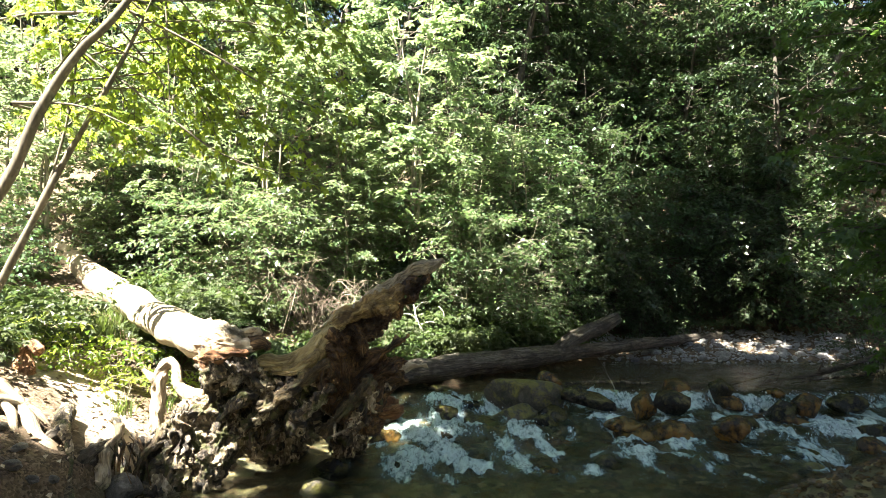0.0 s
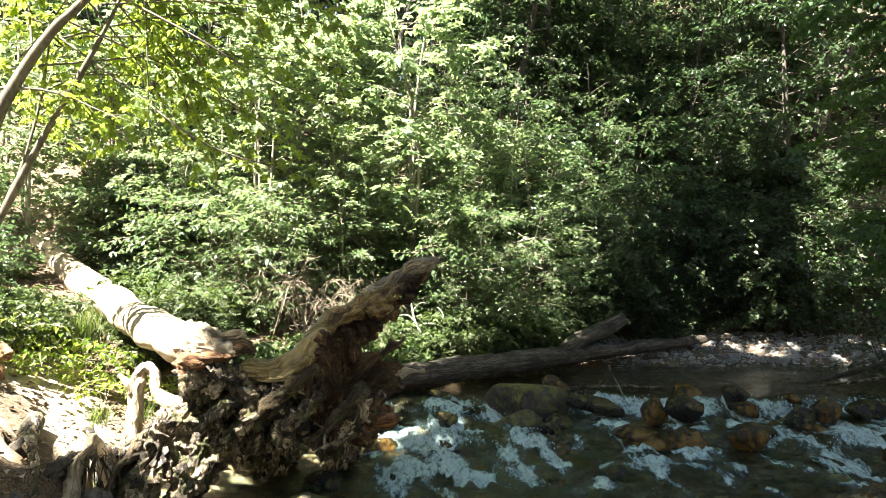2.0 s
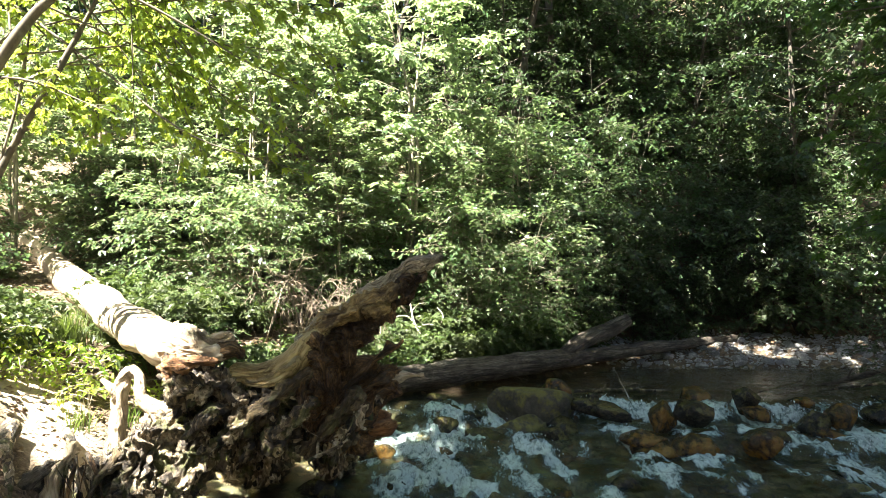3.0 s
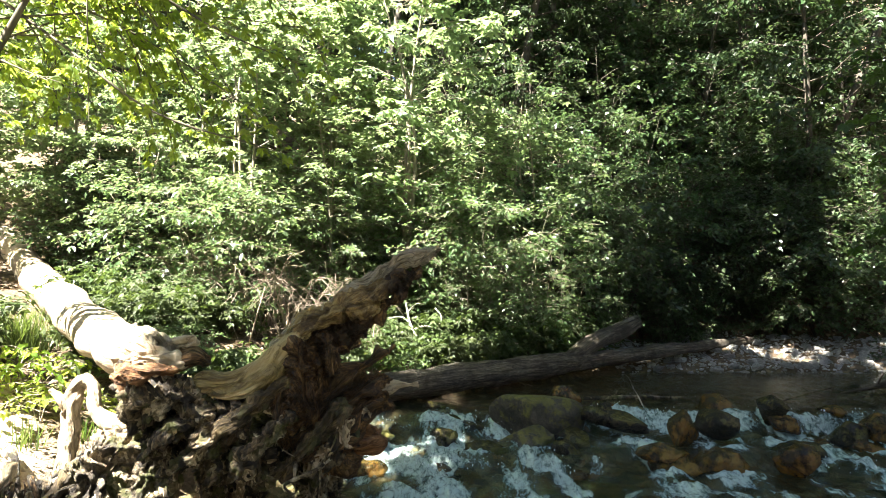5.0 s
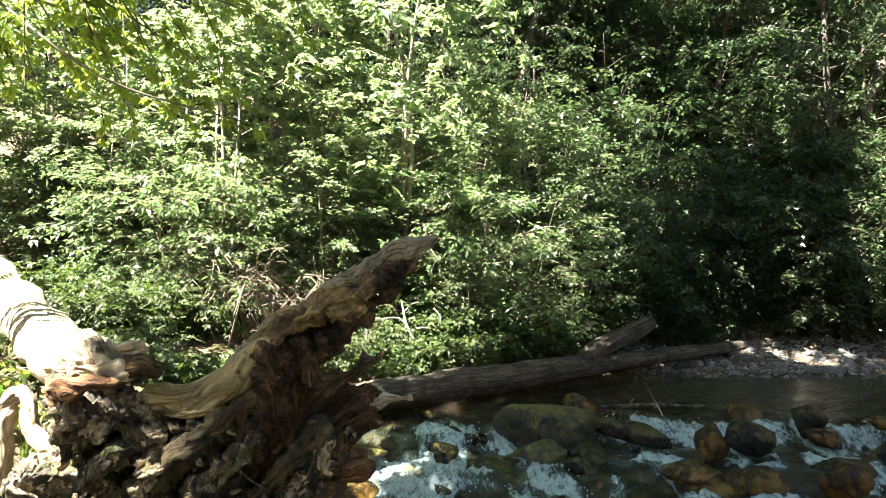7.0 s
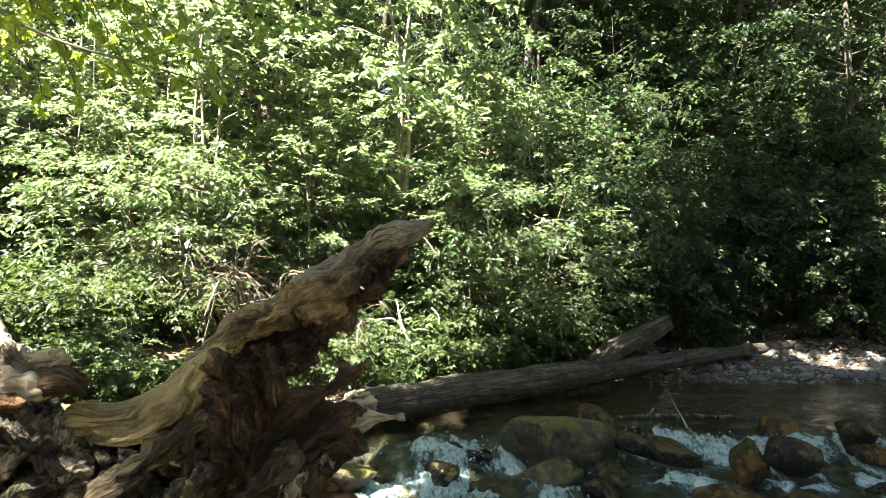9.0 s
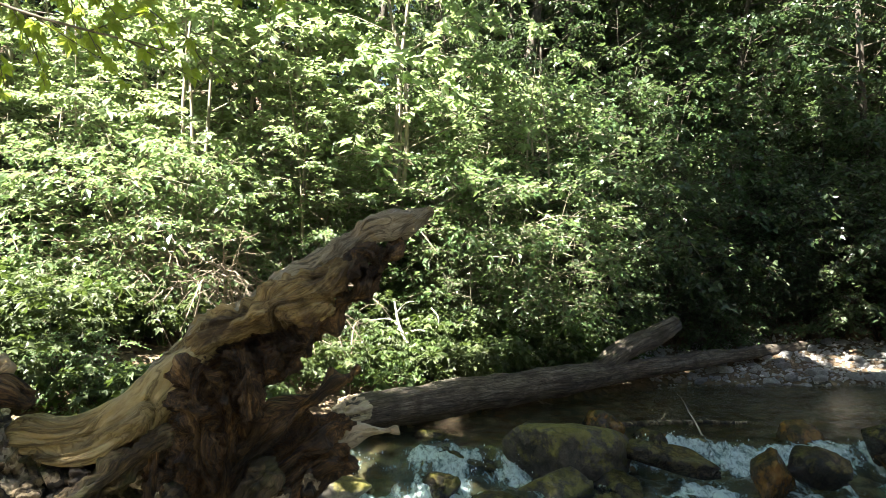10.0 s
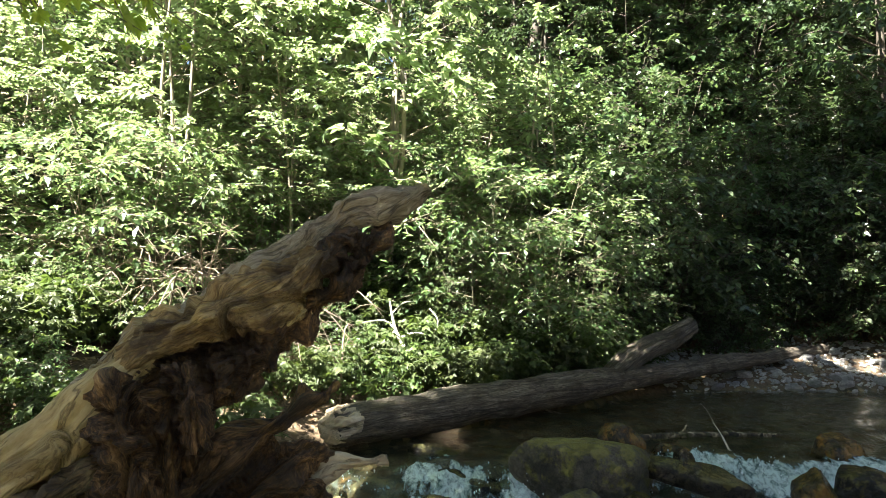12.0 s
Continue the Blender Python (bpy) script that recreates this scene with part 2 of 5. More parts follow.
def limb_wood():
    """Grey weathered wood that turns to yellow torn wood in patches and at the limb's foot."""
    k = Nodes("weathered_limb_wood")
    f = k.n("Attribute", attribute_name="fibre").outputs["Vector"]
    p = k.coord()
    grain = k.noise(f, 4.2, 9, 0.8, 0.5)
    fine = k.noise(f, 13.0, 6, 0.8, 0.3)
    g = k.math("ADD", k.math("MULTIPLY", grain, 0.6), k.math("MULTIPLY", fine, 0.4))
    grey = k.ramp(g, [(0.34, (0.03, 0.022, 0.014)), (0.43, (0.24, 0.195, 0.125)), (0.52, (0.42, 0.365, 0.265)), (0.64, (0.60, 0.55, 0.45))])
    yellow = k.ramp(g, [(0.34, (0.05, 0.03, 0.012)), (0.45, (0.32, 0.22, 0.085)), (0.54, (0.43, 0.345, 0.18)), (0.66, (0.58, 0.50, 0.32))])
    brown = k.ramp(g, [(0.36, (0.012, 0.008, 0.005)), (0.50, (0.07, 0.04, 0.018)), (0.62, (0.22, 0.125, 0.05))])
    foot = k.n("MapRange", {0: k.n("SeparateXYZ", {0: p}).outputs[0], 1: -0.75, 2: -1.15, 3: -0.10, 4: 0.05}).outputs[0]
    patch = k.math("ADD", k.noise(p, 5.0, 6, 0.65, 0.5), foot)
    col = k.mix(k.ramp(patch, [(0.50, (0, 0, 0)), (0.56, (1, 1, 1))]), grey, yellow)
    rot = k.noise(k.n("VectorMath", {0: f, 1: (0.28, 0.28, 0.9)}, operation="MULTIPLY").outputs[0], 1.0, 6, 0.65, 0.6)
    col = k.mix(k.ramp(rot, [(0.58, (0, 0, 0)), (0.66, (0.85, 0.85, 0.85))]), col, brown)
    split = k.math("ABSOLUTE", k.math("SUBTRACT", k.noise(f, 1.3, 4, 0.6, 0.8), 0.5))
    crack = k.ramp(split, [(0.0, (1, 1, 1)), (0.03, (0, 0, 0))])
    col = k.mix(k.math("MULTIPLY", crack, 0.65), col, (0.012, 0.008, 0.005))
    h = k.math("SUBTRACT", k.math("ADD", grain, k.math("MULTIPLY", fine, 0.5)), k.math("ADD", k.math("MULTIPLY", crack, 0.6), k.math("MULTIPLY", k.ramp(rot, [(0.52, (0, 0, 0)), (0.58, (1, 1, 1))]), 0.5)))
    return k.done(k.bsdf(col, 0.78, k.bump(h, 1.0, 0.03)))


WOOD_LIMB = limb_wood()
WOOD_SADDLE = wood_material("yellow_torn_wood", [(0.30, (0.10, 0.068, 0.027)), (0.44, (0.36, 0.275, 0.125)), (0.65, (0.55, 0.46, 0.25))], 0.014, stain=(0.15, 0.10, 0.040), stained=0.5)
WOOD_TORN = wood_material("yellow_brown_split_wood", [(0.32, (0.05, 0.030, 0.012)), (0.43, (0.29, 0.18, 0.062)), (0.53, (0.46, 0.33, 0.130)), (0.66, (0.62, 0.50, 0.28))], 0.030, 2.3, 0.75, stain=(0.050, 0.028, 0.012), stained=0.9)
WOOD_ROT = wood_material("rotten_brown_wood", [(0.36, (0.008, 0.006, 0.004)), (0.47, (0.075, 0.041, 0.016)), (0.56, (0.25, 0.14, 0.050)), (0.66, (0.48, 0.32, 0.15))], 0.04, 1.3, 0.75, stain=(0.014, 0.009, 0.006), stained=0.75)
WOOD_RIB = wood_material("brown_rib_wood", [(0.36, (0.010, 0.007, 0.004)), (0.47, (0.075, 0.052, 0.024)), (0.57, (0.20, 0.145, 0.070)), (0.68, (0.40, 0.31, 0.17))], 0.03, 1.2, 0.7, 0.35, stain=(0.016, 0.011, 0.007), stained=0.8)


def chip_wood(name, tones, moss):
    """Rotten root wood: a jumble of dark and pale chips, splinters and earth, with moss in places."""
    k = Nodes(name)
    p = k.coord()
    f = k.n("Attribute", attribute_name="fibre").outputs["Vector"]
    bend = k.n("MixRGB", {0: 0.16, 1: p, 2: k.n("TexNoise", {"Vector": p, "Scale": 6.0, "Detail": 4.0}).outputs["Color"]}).outputs[0]
    long = k.n("Mapping", {"Vector": bend, "Scale": (1.0, 1.0, 0.55), "Rotation": (0.3, 0.5, 0.2)}).outputs[0]
    cell = k.n("TexVoronoi", {"Vector": long, "Scale": 15.0})
    small = k.n("TexVoronoi", {"Vector": long, "Scale": 41.0})
    pick = k.n("SeparateColor", {0: cell.outputs["Color"]}).outputs[0]
    pick2 = k.n("SeparateColor", {0: small.outputs["Color"]}).outputs[1]
    fine = k.noise(f, 6.0, 6, 0.75, 0.4)
    mixv = k.math("ADD", k.math("ADD", k.math("MULTIPLY", pick, 0.42), k.math("MULTIPLY", pick2, 0.23)), k.math("MULTIPLY", fine, 0.35))
    col = k.ramp(mixv, tones)
    col = k.mix(k.ramp(k.noise(p, 3.2, 5, 0.6), [(0.50, (0, 0, 0)), (0.62, (0.8,) * 3)]), col, (0.014, 0.010, 0.007))
    col = k.mix(k.ramp(k.noise(p, 5.5, 6), [(0.53, (0, 0, 0)), (0.62, (moss,) * 3)]), col, k.mix(fine, (0.03, 0.035, 0.008), (0.12, 0.135, 0.03)))
    gap = k.math("MULTIPLY", cell.outputs["Distance"], 1.3)
    h = k.math("SUBTRACT", k.math("ADD", k.math("MULTIPLY", pick, 0.9), k.math("MULTIPLY", fine, 0.6)), k.math("ADD", gap, k.math("MULTIPLY", small.outputs["Distance"], 0.6)))
    return k.done(k.bsdf(col, 0.68, k.bump(h, 1.0, 0.035)))


WOOD_ROOT = chip_wood("dark_root_wood", [(0.26, (0.008, 0.006, 0.004)), (0.40, (0.040, 0.029, 0.017)), (0.52, (0.13, 0.095, 0.052)), (0.62, (0.30, 0.235, 0.145)), (0.74, (0.58, 0.49, 0.35))], 0.75)
WOOD_PALE = wood_material("bleached_trunk_wood", [(0.30, (0.22, 0.165, 0.10)), (0.5, (0.42, 0.35, 0.24)), (0.72, (0.58, 0.51, 0.39))], 0.012, 0.8, 0.65, stain=(0.26, 0.17, 0.09), stained=0.55)
WOOD_LOG = wood_material("grey_log_bark", [(0.36, (0.02, 0.017, 0.015)), (0.5, (0.14, 0.115, 0.083)), (0.64, (0.36, 0.32, 0.25))], 0.035, 1.2, 0.85, stain=(0.035, 0.028, 0.02), stained=0.6)
WOOD_FRESH = wood_material("orange_broken_wood", [(0.34, (0.06, 0.025, 0.01)), (0.5, (0.26, 0.12, 0.045)), (0.66, (0.50, 0.32, 0.17))], 0.03, stained=0.6)


def ground_material():
    k = Nodes("forest_soil")
    p = k.place()
    broad = k.noise(p, 0.7, 4)
    mid = k.noise(p, 5, 6, 0.65)
    fine = k.noise(p, 38, 5, 0.7)
    soil = k.ramp(mid, [(0.3, (0.03, 0.02, 0.012)), (0.55, (0.085, 0.058, 0.034)), (0.75, (0.17, 0.125, 0.08))])
    warp = k.n("MixRGB", {0: 0.06, 1: p, 2: k.n("TexNoise", {"Vector": p, "Scale": 9.0}).outputs["Color"]}).outputs[0]
    cell = k.n("TexVoronoi", {"Vector": warp, "Scale": 48.0})
    flake = k.ramp(k.n("SeparateColor", {0: cell.outputs["Color"]}).outputs[0], [(0.0, (0.04, 0.028, 0.016)), (0.5, (0.13, 0.09, 0.05)), (1.0, (0.27, 0.20, 0.13))])
    dry = k.mix(k.ramp(broad, [(0.35, (0.25,) * 3), (0.65, (0.75,) * 3)]), soil, flake)
    peb = k.n("TexVoronoi", {"Vector": p, "Scale": 11.0})
    stone = k.ramp(k.n("SeparateColor", {0: peb.outputs["Color"]}).outputs[1], [(0.0, (0.022, 0.020, 0.010)), (0.4, (0.052, 0.048, 0.019)), (0.75, (0.12, 0.10, 0.040)), (1.0, (0.26, 0.20, 0.10))])
    alga = k.mix(k.ramp(mid, [(0.45, (0, 0, 0)), (0.7, (0.7,) * 3)]), stone, (0.045, 0.055, 0.016))
    wet = k.n("Attribute", attribute_name="bed").outputs["Fac"]
    sand = k.n("Attribute", attribute_name="sand").outputs["Fac"]
    dry = k.mix(k.math("MULTIPLY", sand, k.ramp(mid, [(0.35, (0.4,) * 3), (0.6, (0.95,) * 3)])), dry, k.mix(fine, (0.30, 0.24, 0.16), (0.55, 0.47, 0.36)))
    col = k.mix(wet, dry, alga)
    h = k.math("ADD", k.math("MULTIPLY", fine, 0.5), k.math("MULTIPLY", k.math("SUBTRACT", 1.0, cell.outputs["Distance"]), 0.4))
    return k.done(k.bsdf(col, k.math("SUBTRACT", 0.95, k.math("MULTIPLY", wet, 0.3)), k.bump(h, 0.7, 0.03)))


SOIL = ground_material()


def rock_material(name, dark, light, rough, moss=0.0, tint=None):
    k = Nodes(name)
    p = k.coord()
    base = k.noise(p, 3.2, 8, 0.68, 0.4)
    mid = k.noise(p, 15, 6, 0.7, 0.6)
    grit = k.noise(p, 60, 4, 0.7)
    col = k.ramp(k.math("ADD", k.math("MULTIPLY", base, 0.6), k.math("MULTIPLY", mid, 0.4)), [(0.36, dark), (0.5, tuple((d + l) / 2 for d, l in zip(dark, light))), (0.64, light)])
    hue = k.n("HueSaturation", {"Hue": k.math("ADD", k.math("MULTIPLY", k.chance(), 0.03), 0.485), "Value": k.math("ADD", k.math("MULTIPLY", k.chance(), 0.7), 0.65), "Color": col}).outputs[0]
    hue = k.mix(k.ramp(grit, [(0.35, (0.6,) * 3), (0.55, (0, 0, 0))]), hue, dark)
    if tint:
        hue = k.mix(k.ramp(k.noise(p, 4.5, 7, 0.7), [(0.46, (0, 0, 0)), (0.58, (0.85,) * 3)]), hue, k.mix(mid, tuple(c * 0.3 for c in tint), tint))
    if moss:
        up = k.n("SeparateXYZ", {0: k.n("NewGeometry").outputs["Normal"]}).outputs[2]
        where = k.math("ADD", k.noise(p, 6.0, 7, 0.7), k.math("MULTIPLY", up, 0.14))
        hue = k.mix(k.ramp(where, [(0.54, (0, 0, 0)), (0.64, (moss,) * 3)]), hue, k.mix(mid, (0.040, 0.040, 0.010), (0.30, 0.27, 0.06)))
    split = k.math("ABSOLUTE", k.math("SUBTRACT", k.noise(p, 5.0, 9, 0.75, 0.3), 0.5))
    crack = k.ramp(split, [(0.0, (1, 1, 1)), (0.018, (0, 0, 0))])
    hue = k.mix(k.math("MULTIPLY", crack, 0.25), hue, tuple(c * 0.3 for c in dark))
    h = k.math("SUBTRACT", k.math("ADD", base, k.math("ADD", k.math("MULTIPLY", mid, 0.5), k.math("MULTIPLY", grit, 0.15))), k.math("MULTIPLY", crack, 0.3))
    return k.done(k.bsdf(hue, rough, k.bump(h, 1.0, 0.05)))


ROCK_GREY = rock_material("grey_river_rock", (0.06, 0.055, 0.05), (0.22, 0.205, 0.18), 0.5)
ROCK_WET = rock_material("wet_dark_rock", (0.004, 0.003, 0.002), (0.040, 0.032, 0.020), 0.14, 0.4)
ROCK_MOSS = rock_material("mossy_boulder", (0.008, 0.007, 0.005), (0.140, 0.125, 0.092), 0.55, 0.9)
ROCK_RUST = rock_material("rusty_wet_rock", (0.008, 0.006, 0.003), (0.085, 0.048, 0.018), 0.15, 0.25, (0.34, 0.165, 0.030))
PEBBLE = rock_material("river_pebble", (0.20, 0.197, 0.19), (0.60, 0.59, 0.57), 0.6)
PEBBLE_WET = rock_material("wet_pebble", (0.030, 0.026, 0.016), (0.24, 0.20, 0.13), 0.2, 0, (0.24, 0.15, 0.055))


def water_material():
    k = Nodes("stream_water")
    p = k.place()
    foam = k.n("Attribute", attribute_name="foam").outputs["Fac"]
    m = k.n("Mapping", {"Vector": p, "Scale": (1.0, 0.38, 1.0), "Rotation": (0, 0, 0.22)}).outputs[0]
    streak = k.noise(m, 8, 5, 0.6, 1.6)
    thread = k.noise(m, 26, 4, 0.6, 1.2)
    bub = k.noise(p, 55, 2, 0.5)
    fac = k.math("ADD", k.math("ADD", k.math("MULTIPLY", streak, 0.62), k.math("MULTIPLY", thread, 0.30)), k.math("MULTIPLY", bub, 0.08))
    edge = k.math("SUBTRACT", k.math("ADD", fac, k.math("MULTIPLY", foam, 0.55)), 0.705)
    white = k.n("MapRange", {0: edge, 1: -0.02, 2: 0.34, 3: 0.0, 4: 0.86}, interpolation_type="SMOOTHSTEP").outputs[0]
    h = k.math("ADD", k.noise(m, 9, 4, 0.6, 0.8), k.math("MULTIPLY", k.noise(m, 30, 3, 0.6), 0.35))
    nm = k.bump(h, 1.0, k.math("ADD", 0.030, k.math("MULTIPLY", foam, 0.10)))
    clear = k.bsdf((0.82, 0.90, 0.80), 0.03, nm, IOR=1.33, Transmission_Weight=1.0)
    dense = k.n("MapRange", {0: k.math("ADD", k.math("MULTIPLY", edge, 0.8), k.math("MULTIPLY", k.math("SUBTRACT", k.noise(m, 17, 6, 0.7, 1.0), 0.5), 1.1)), 1: 0.02, 2: 0.36}, interpolation_type="SMOOTHSTEP").outputs[0]
    froth = k.bsdf(k.mix(dense, (0.07, 0.16, 0.16), (0.68, 0.84, 0.83)), 0.4, k.bump(fac, 1.0, 0.12))
    return k.done(k.n("MixShader", {0: white, 1: clear, 2: froth}).outputs[0])


WATER = water_material()

# ---- ground, water ----
def axis(lo, hi, fine_lo, fine_hi, fine):
    a = [fine_lo]
    while a[-1] < fine_hi:
        a.append(a[-1] + fine)
    w = fine
    while a[-1] < hi:
        w *= 1.25
        a.append(a[-1] + w)
    b, w = [fine_lo], fine
    while b[-1] > lo:
        w *= 1.25
        b.append(b[-1] - w)
    return np.array(b[:0:-1] + a)


def grid_faces(nx, ny):
    i, j = np.meshgrid(np.arange(nx - 1), np.arange(ny - 1), indexing="ij")
    a = (i * ny + j).ravel()
    return np.stack([a, a + ny, a + ny + 1, a + 1], 1)


gx, gy = axis(-500, 500, -9, 9, 0.09), axis(-500, 500, 3, 16, 0.09)
X, Y = np.meshgrid(gx, gy, indexing="ij")
Zg = height(X, Y)
bed = np.maximum(step(0.12, -0.05, shore(X, Y)), step(1.3, 0.9, shore(X, Y)) * step(1.5, 2.5, X) * step(9.5, 8.5, Y)).ravel()
strip = np.abs((X + 3.3) * 0.42 + (Y - 6.75) * 0.91 + 0.12 * np.sin(5 * X))
sand = (step(0.55, 0.2, strip) * step(-5.2, -4.4, X) * step(-2.3, -2.6, X)).ravel()
ground = new("ground", Soup().add(np.stack([X.ravel(), Y.ravel(), Zg.ravel()], 1), grid_faces(len(gx), len(gy))).mesh("ground", SOIL, True, {"bed": bed, "sand": sand}))
tagged(ground, "brown leaf-littered forest soil and pebbly stream bed", "ground", kind="structure")

# rocks that stand in the stream: x, y, half width (for the foam round them)
STONES = []


def stream_rock(x, y, z, w, d, h, seed, material, label, name="river_rock", jag=0.22):
    """A worn stone; z is its middle."""
    bm = bmesh.new()
    bmesh.ops.create_icosphere(bm, subdivisions=4, radius=1)
    p = np.array([v.co for v in bm.verts])
    q = p + seed * 3.7
    r = 1 + jag * fbm(q * 1.1, 3) + 0.05 * fbm(q * 4, 3)
    rng = np.random.default_rng(seed)
    for _ in range(11):
        nrm = unit(rng.normal(size=3) * (1, 1, 0.8))
        cut = rng.uniform(0.50, 0.86)
        along_n = p @ nrm
        over = np.maximum(along_n * r - cut, 0)
        r = r - 0.92 * over / np.maximum(along_n, 0.35)
    p = p * r[:, None] + unit(p) * (0.03 * fbm(p * 6 + seed, 3))[:, None]
    p = p * (w / 1.75, d / 1.75, h / 1.75)
    for v, c in zip(bm.verts, p):
        v.co = c
    for f in bm.faces:
        f.smooth = True
    me = bpy.data.meshes.new(name)
    bm.to_mesh(me)
    bm.free()
    me.materials.append(material)
    ob = tagged(new(name, me), label, "rock", "stones in the stream")
    ob.location = (x, y, z)
    ob.rotation_euler = (rng.uniform(-0.15, 0.15), rng.uniform(-0.15, 0.15), rng.uniform(-0.5, 0.5))
    STONES.append((x, y, w / 2))
    return ob


stream_rock(1.20, 9.55, 0.33, 1.12, 0.85, 0.70, 1, ROCK_MOSS, "large grey boulder with yellow-green moss in the stream", "boulder", 0.16)
stream_rock(1.55, 9.75, 0.50, 0.55, 0.5, 0.5, 31, ROCK_RUST, "rust-brown stone leaning on the mossy boulder")
stream_rock(1.08, 9.03, 0.15, 0.64, 0.5, 0.42, 2, ROCK_MOSS, "rounded mossy stone at the foot of the boulder")
stream_rock(1.55, 9.0, 0.14, 0.5, 0.45, 0.36, 32, ROCK_WET, "wet black stone below the cascade")
stream_rock(2.1, 9.33, 0.38, 0.85, 0.35, 0.26, 3, ROCK_WET, "flat wet black rock in the cascade")
stream_rock(2.02, 9.4, 0.47, 0.22, 0.2, 0.2, 33, ROCK_WET, "small black stone on the flat rock")
stream_rock(2.73, 8.83, 0.36, 0.36, 0.34, 0.46, 4, ROCK_RUST, "upright rust-brown wet stone")
stream_rock(3.17, 8.93, 0.36, 0.58, 0.45, 0.36, 5, ROCK_WET, "dark wet stone glistening in the cascade")
stream_rock(2.40, 8.42, 0.20, 0.52, 0.4, 0.24, 6, ROCK_RUST, "flat rust-brown stone in white water")
stream_rock(2.44, 8.30, 0.08, 0.60, 0.4, 0.22, 36, ROCK_RUST, "brown wet stone in white water")
stream_rock(2.90, 8.30, 0.10, 0.58, 0.46, 0.40, 7, ROCK_RUST, "rounded ochre stone in white water")
stream_rock(4.08, 9.42, 0.44, 0.36, 0.34, 0.34, 8, ROCK_WET, "dark stone at the lip of the cascade")
stream_rock(4.14, 9.28, 0.32, 0.36, 0.3, 0.24, 9, ROCK_RUST, "orange stone under the dark one")
stream_rock(3.66, 8.07, 0.20, 0.42, 0.36, 0.34, 10, ROCK_RUST, "angular orange-brown stone in the riffle")
stream_rock(4.72, 8.94, 0.28, 0.42, 0.4, 0.38, 11, ROCK_WET, "dark wet stone in the riffle")
stream_rock(5.08, 8.95, 0.32, 0.44, 0.4, 0.36, 12, ROCK_RUST, "rust-brown wet stone in the riffle")
stream_rock(4.82, 8.80, 0.15, 0.50, 0.4, 0.26, 13, ROCK_RUST, "low brown stone in the riffle")
stream_rock(0.11, 8.01, -0.03, 0.38, 0.34, 0.24, 14, ROCK_WET, "dark red-brown stone in the white water")
stream_rock(-1.20, 7.04, -0.03, 0.42, 0.38, 0.30, 15, ROCK_WET, "dark wet stone at the pool's edge")
stream_rock(-1.22, 6.56, -0.06, 0.48, 0.42, 0.30, 16, ROCK_MOSS, "green mossy stone at the pool's edge")
stream_rock(1.88, 7.24, -0.05, 0.40, 0.36, 0.28, 17, ROCK_WET, "dark stone in the lower riffle")
stream_rock(5.12, 7.63, 0.08, 0.36, 0.34, 0.34, 18, ROCK_RUST, "orange stone near the gravel")
stream_rock(3.60, 10.0, 0.36, 0.5, 0.42, 0.42, 19, ROCK_RUST, "brown stone in the upper pool")
stream_rock(-0.80, 8.72, 0.28, 0.6, 0.5, 0.24, 20, ROCK_MOSS, "flat mossy stone beside the root mass")
stream_rock(-0.75, 8.15, 0.06, 0.46, 0.4, 0.28, 21, ROCK_RUST, "brown stone beside the chute")
stream_rock(0.55, 8.75, 0.13, 0.5, 0.4, 0.22, 22, ROCK_WET, "stone just under the white water")
stream_rock(0.30, 7.3, -0.10, 0.5, 0.4, 0.24, 23, ROCK_RUST, "brown stone under shallow water")
stream_rock(1.0, 7.7, -0.06, 0.5, 0.4, 0.22, 24, ROCK_MOSS, "olive stone under shallow water")
for k, (sx, sy, ss) in enumerate([(-3.62, 5.40, 0.17), (-3.48, 5.46, 0.13), (-3.72, 5.62, 0.15), (-3.40, 5.62, 0.11), (-3.95, 5.75, 0.14)]):
    stream_rock(sx, sy, gz(sx, sy) + 0.02, ss, ss * 0.8, ss * 0.6, 210 + k, ROCK_GREY, "small pale grey stone lying on the near bank")
stream_rock(-3.0, 6.15, 0.10, 0.34, 0.3, 0.24, 25, ROCK_GREY, "pale grey stone on the bank by the pool")
stream_rock(5.9, 9.3, 0.30, 0.5, 0.45, 0.34, 26, ROCK_WET, "dark stone by the far bank")
stream_rock(3.95, 8.55, 0.16, 0.6, 0.5, 0.28, 27, ROCK_WET, "low wet stone in the riffle")
stream_rock(5.6, 8.3, 0.14, 0.5, 0.45, 0.28, 28, ROCK_WET, "low dark stone in the riffle")
stream_rock(0.0, 10.2, 0.30, 0.6, 0.45, 0.34, 29, ROCK_WET, "dark stone under the grey log")
stream_rock(2.2, 10.1, 0.32, 0.4, 0.36, 0.3, 30, ROCK_RUST, "brown stone at the cascade's lip")

rng = np.random.default_rng(19)
for k in range(34):
    sx, sy = rng.uniform(-0.8, 6.4), rng.uniform(6.9, 10.0)
    if shore(np.array([sx]), np.array([sy]))[0] > -0.15:
        continue
    if min(math.hypot(sx - a, sy - b) - c for a, b, c in STONES) < 0.12:
        continue
    s = rng.uniform(0.16, 0.42)
    stream_rock(sx, sy, float(level(np.array([sx]), np.array([sy]))[0]) - s * rng.uniform(0.02, 0.22), s, s * rng.uniform(0.7, 1.0), s * rng.uniform(0.5, 0.8), 120 + k, (ROCK_WET, ROCK_RUST, ROCK_WET, ROCK_MOSS)[k % 4],
                ("wet black stone in the riffle", "wet brown stone in the riffle", "wet dark stone in the riffle", "olive mossy stone in the riffle")[k % 4])
wx = np.concatenate([np.arange(-3.4, 7.2, 0.034), np.arange(7.4, 30, 0.4)])
wy = np.concatenate([np.arange(-8, 6.0, 0.3), np.arange(6.0, 10.6, 0.034), np.arange(10.6, 14.0, 0.05), np.arange(14.1, 19, 0.3)])
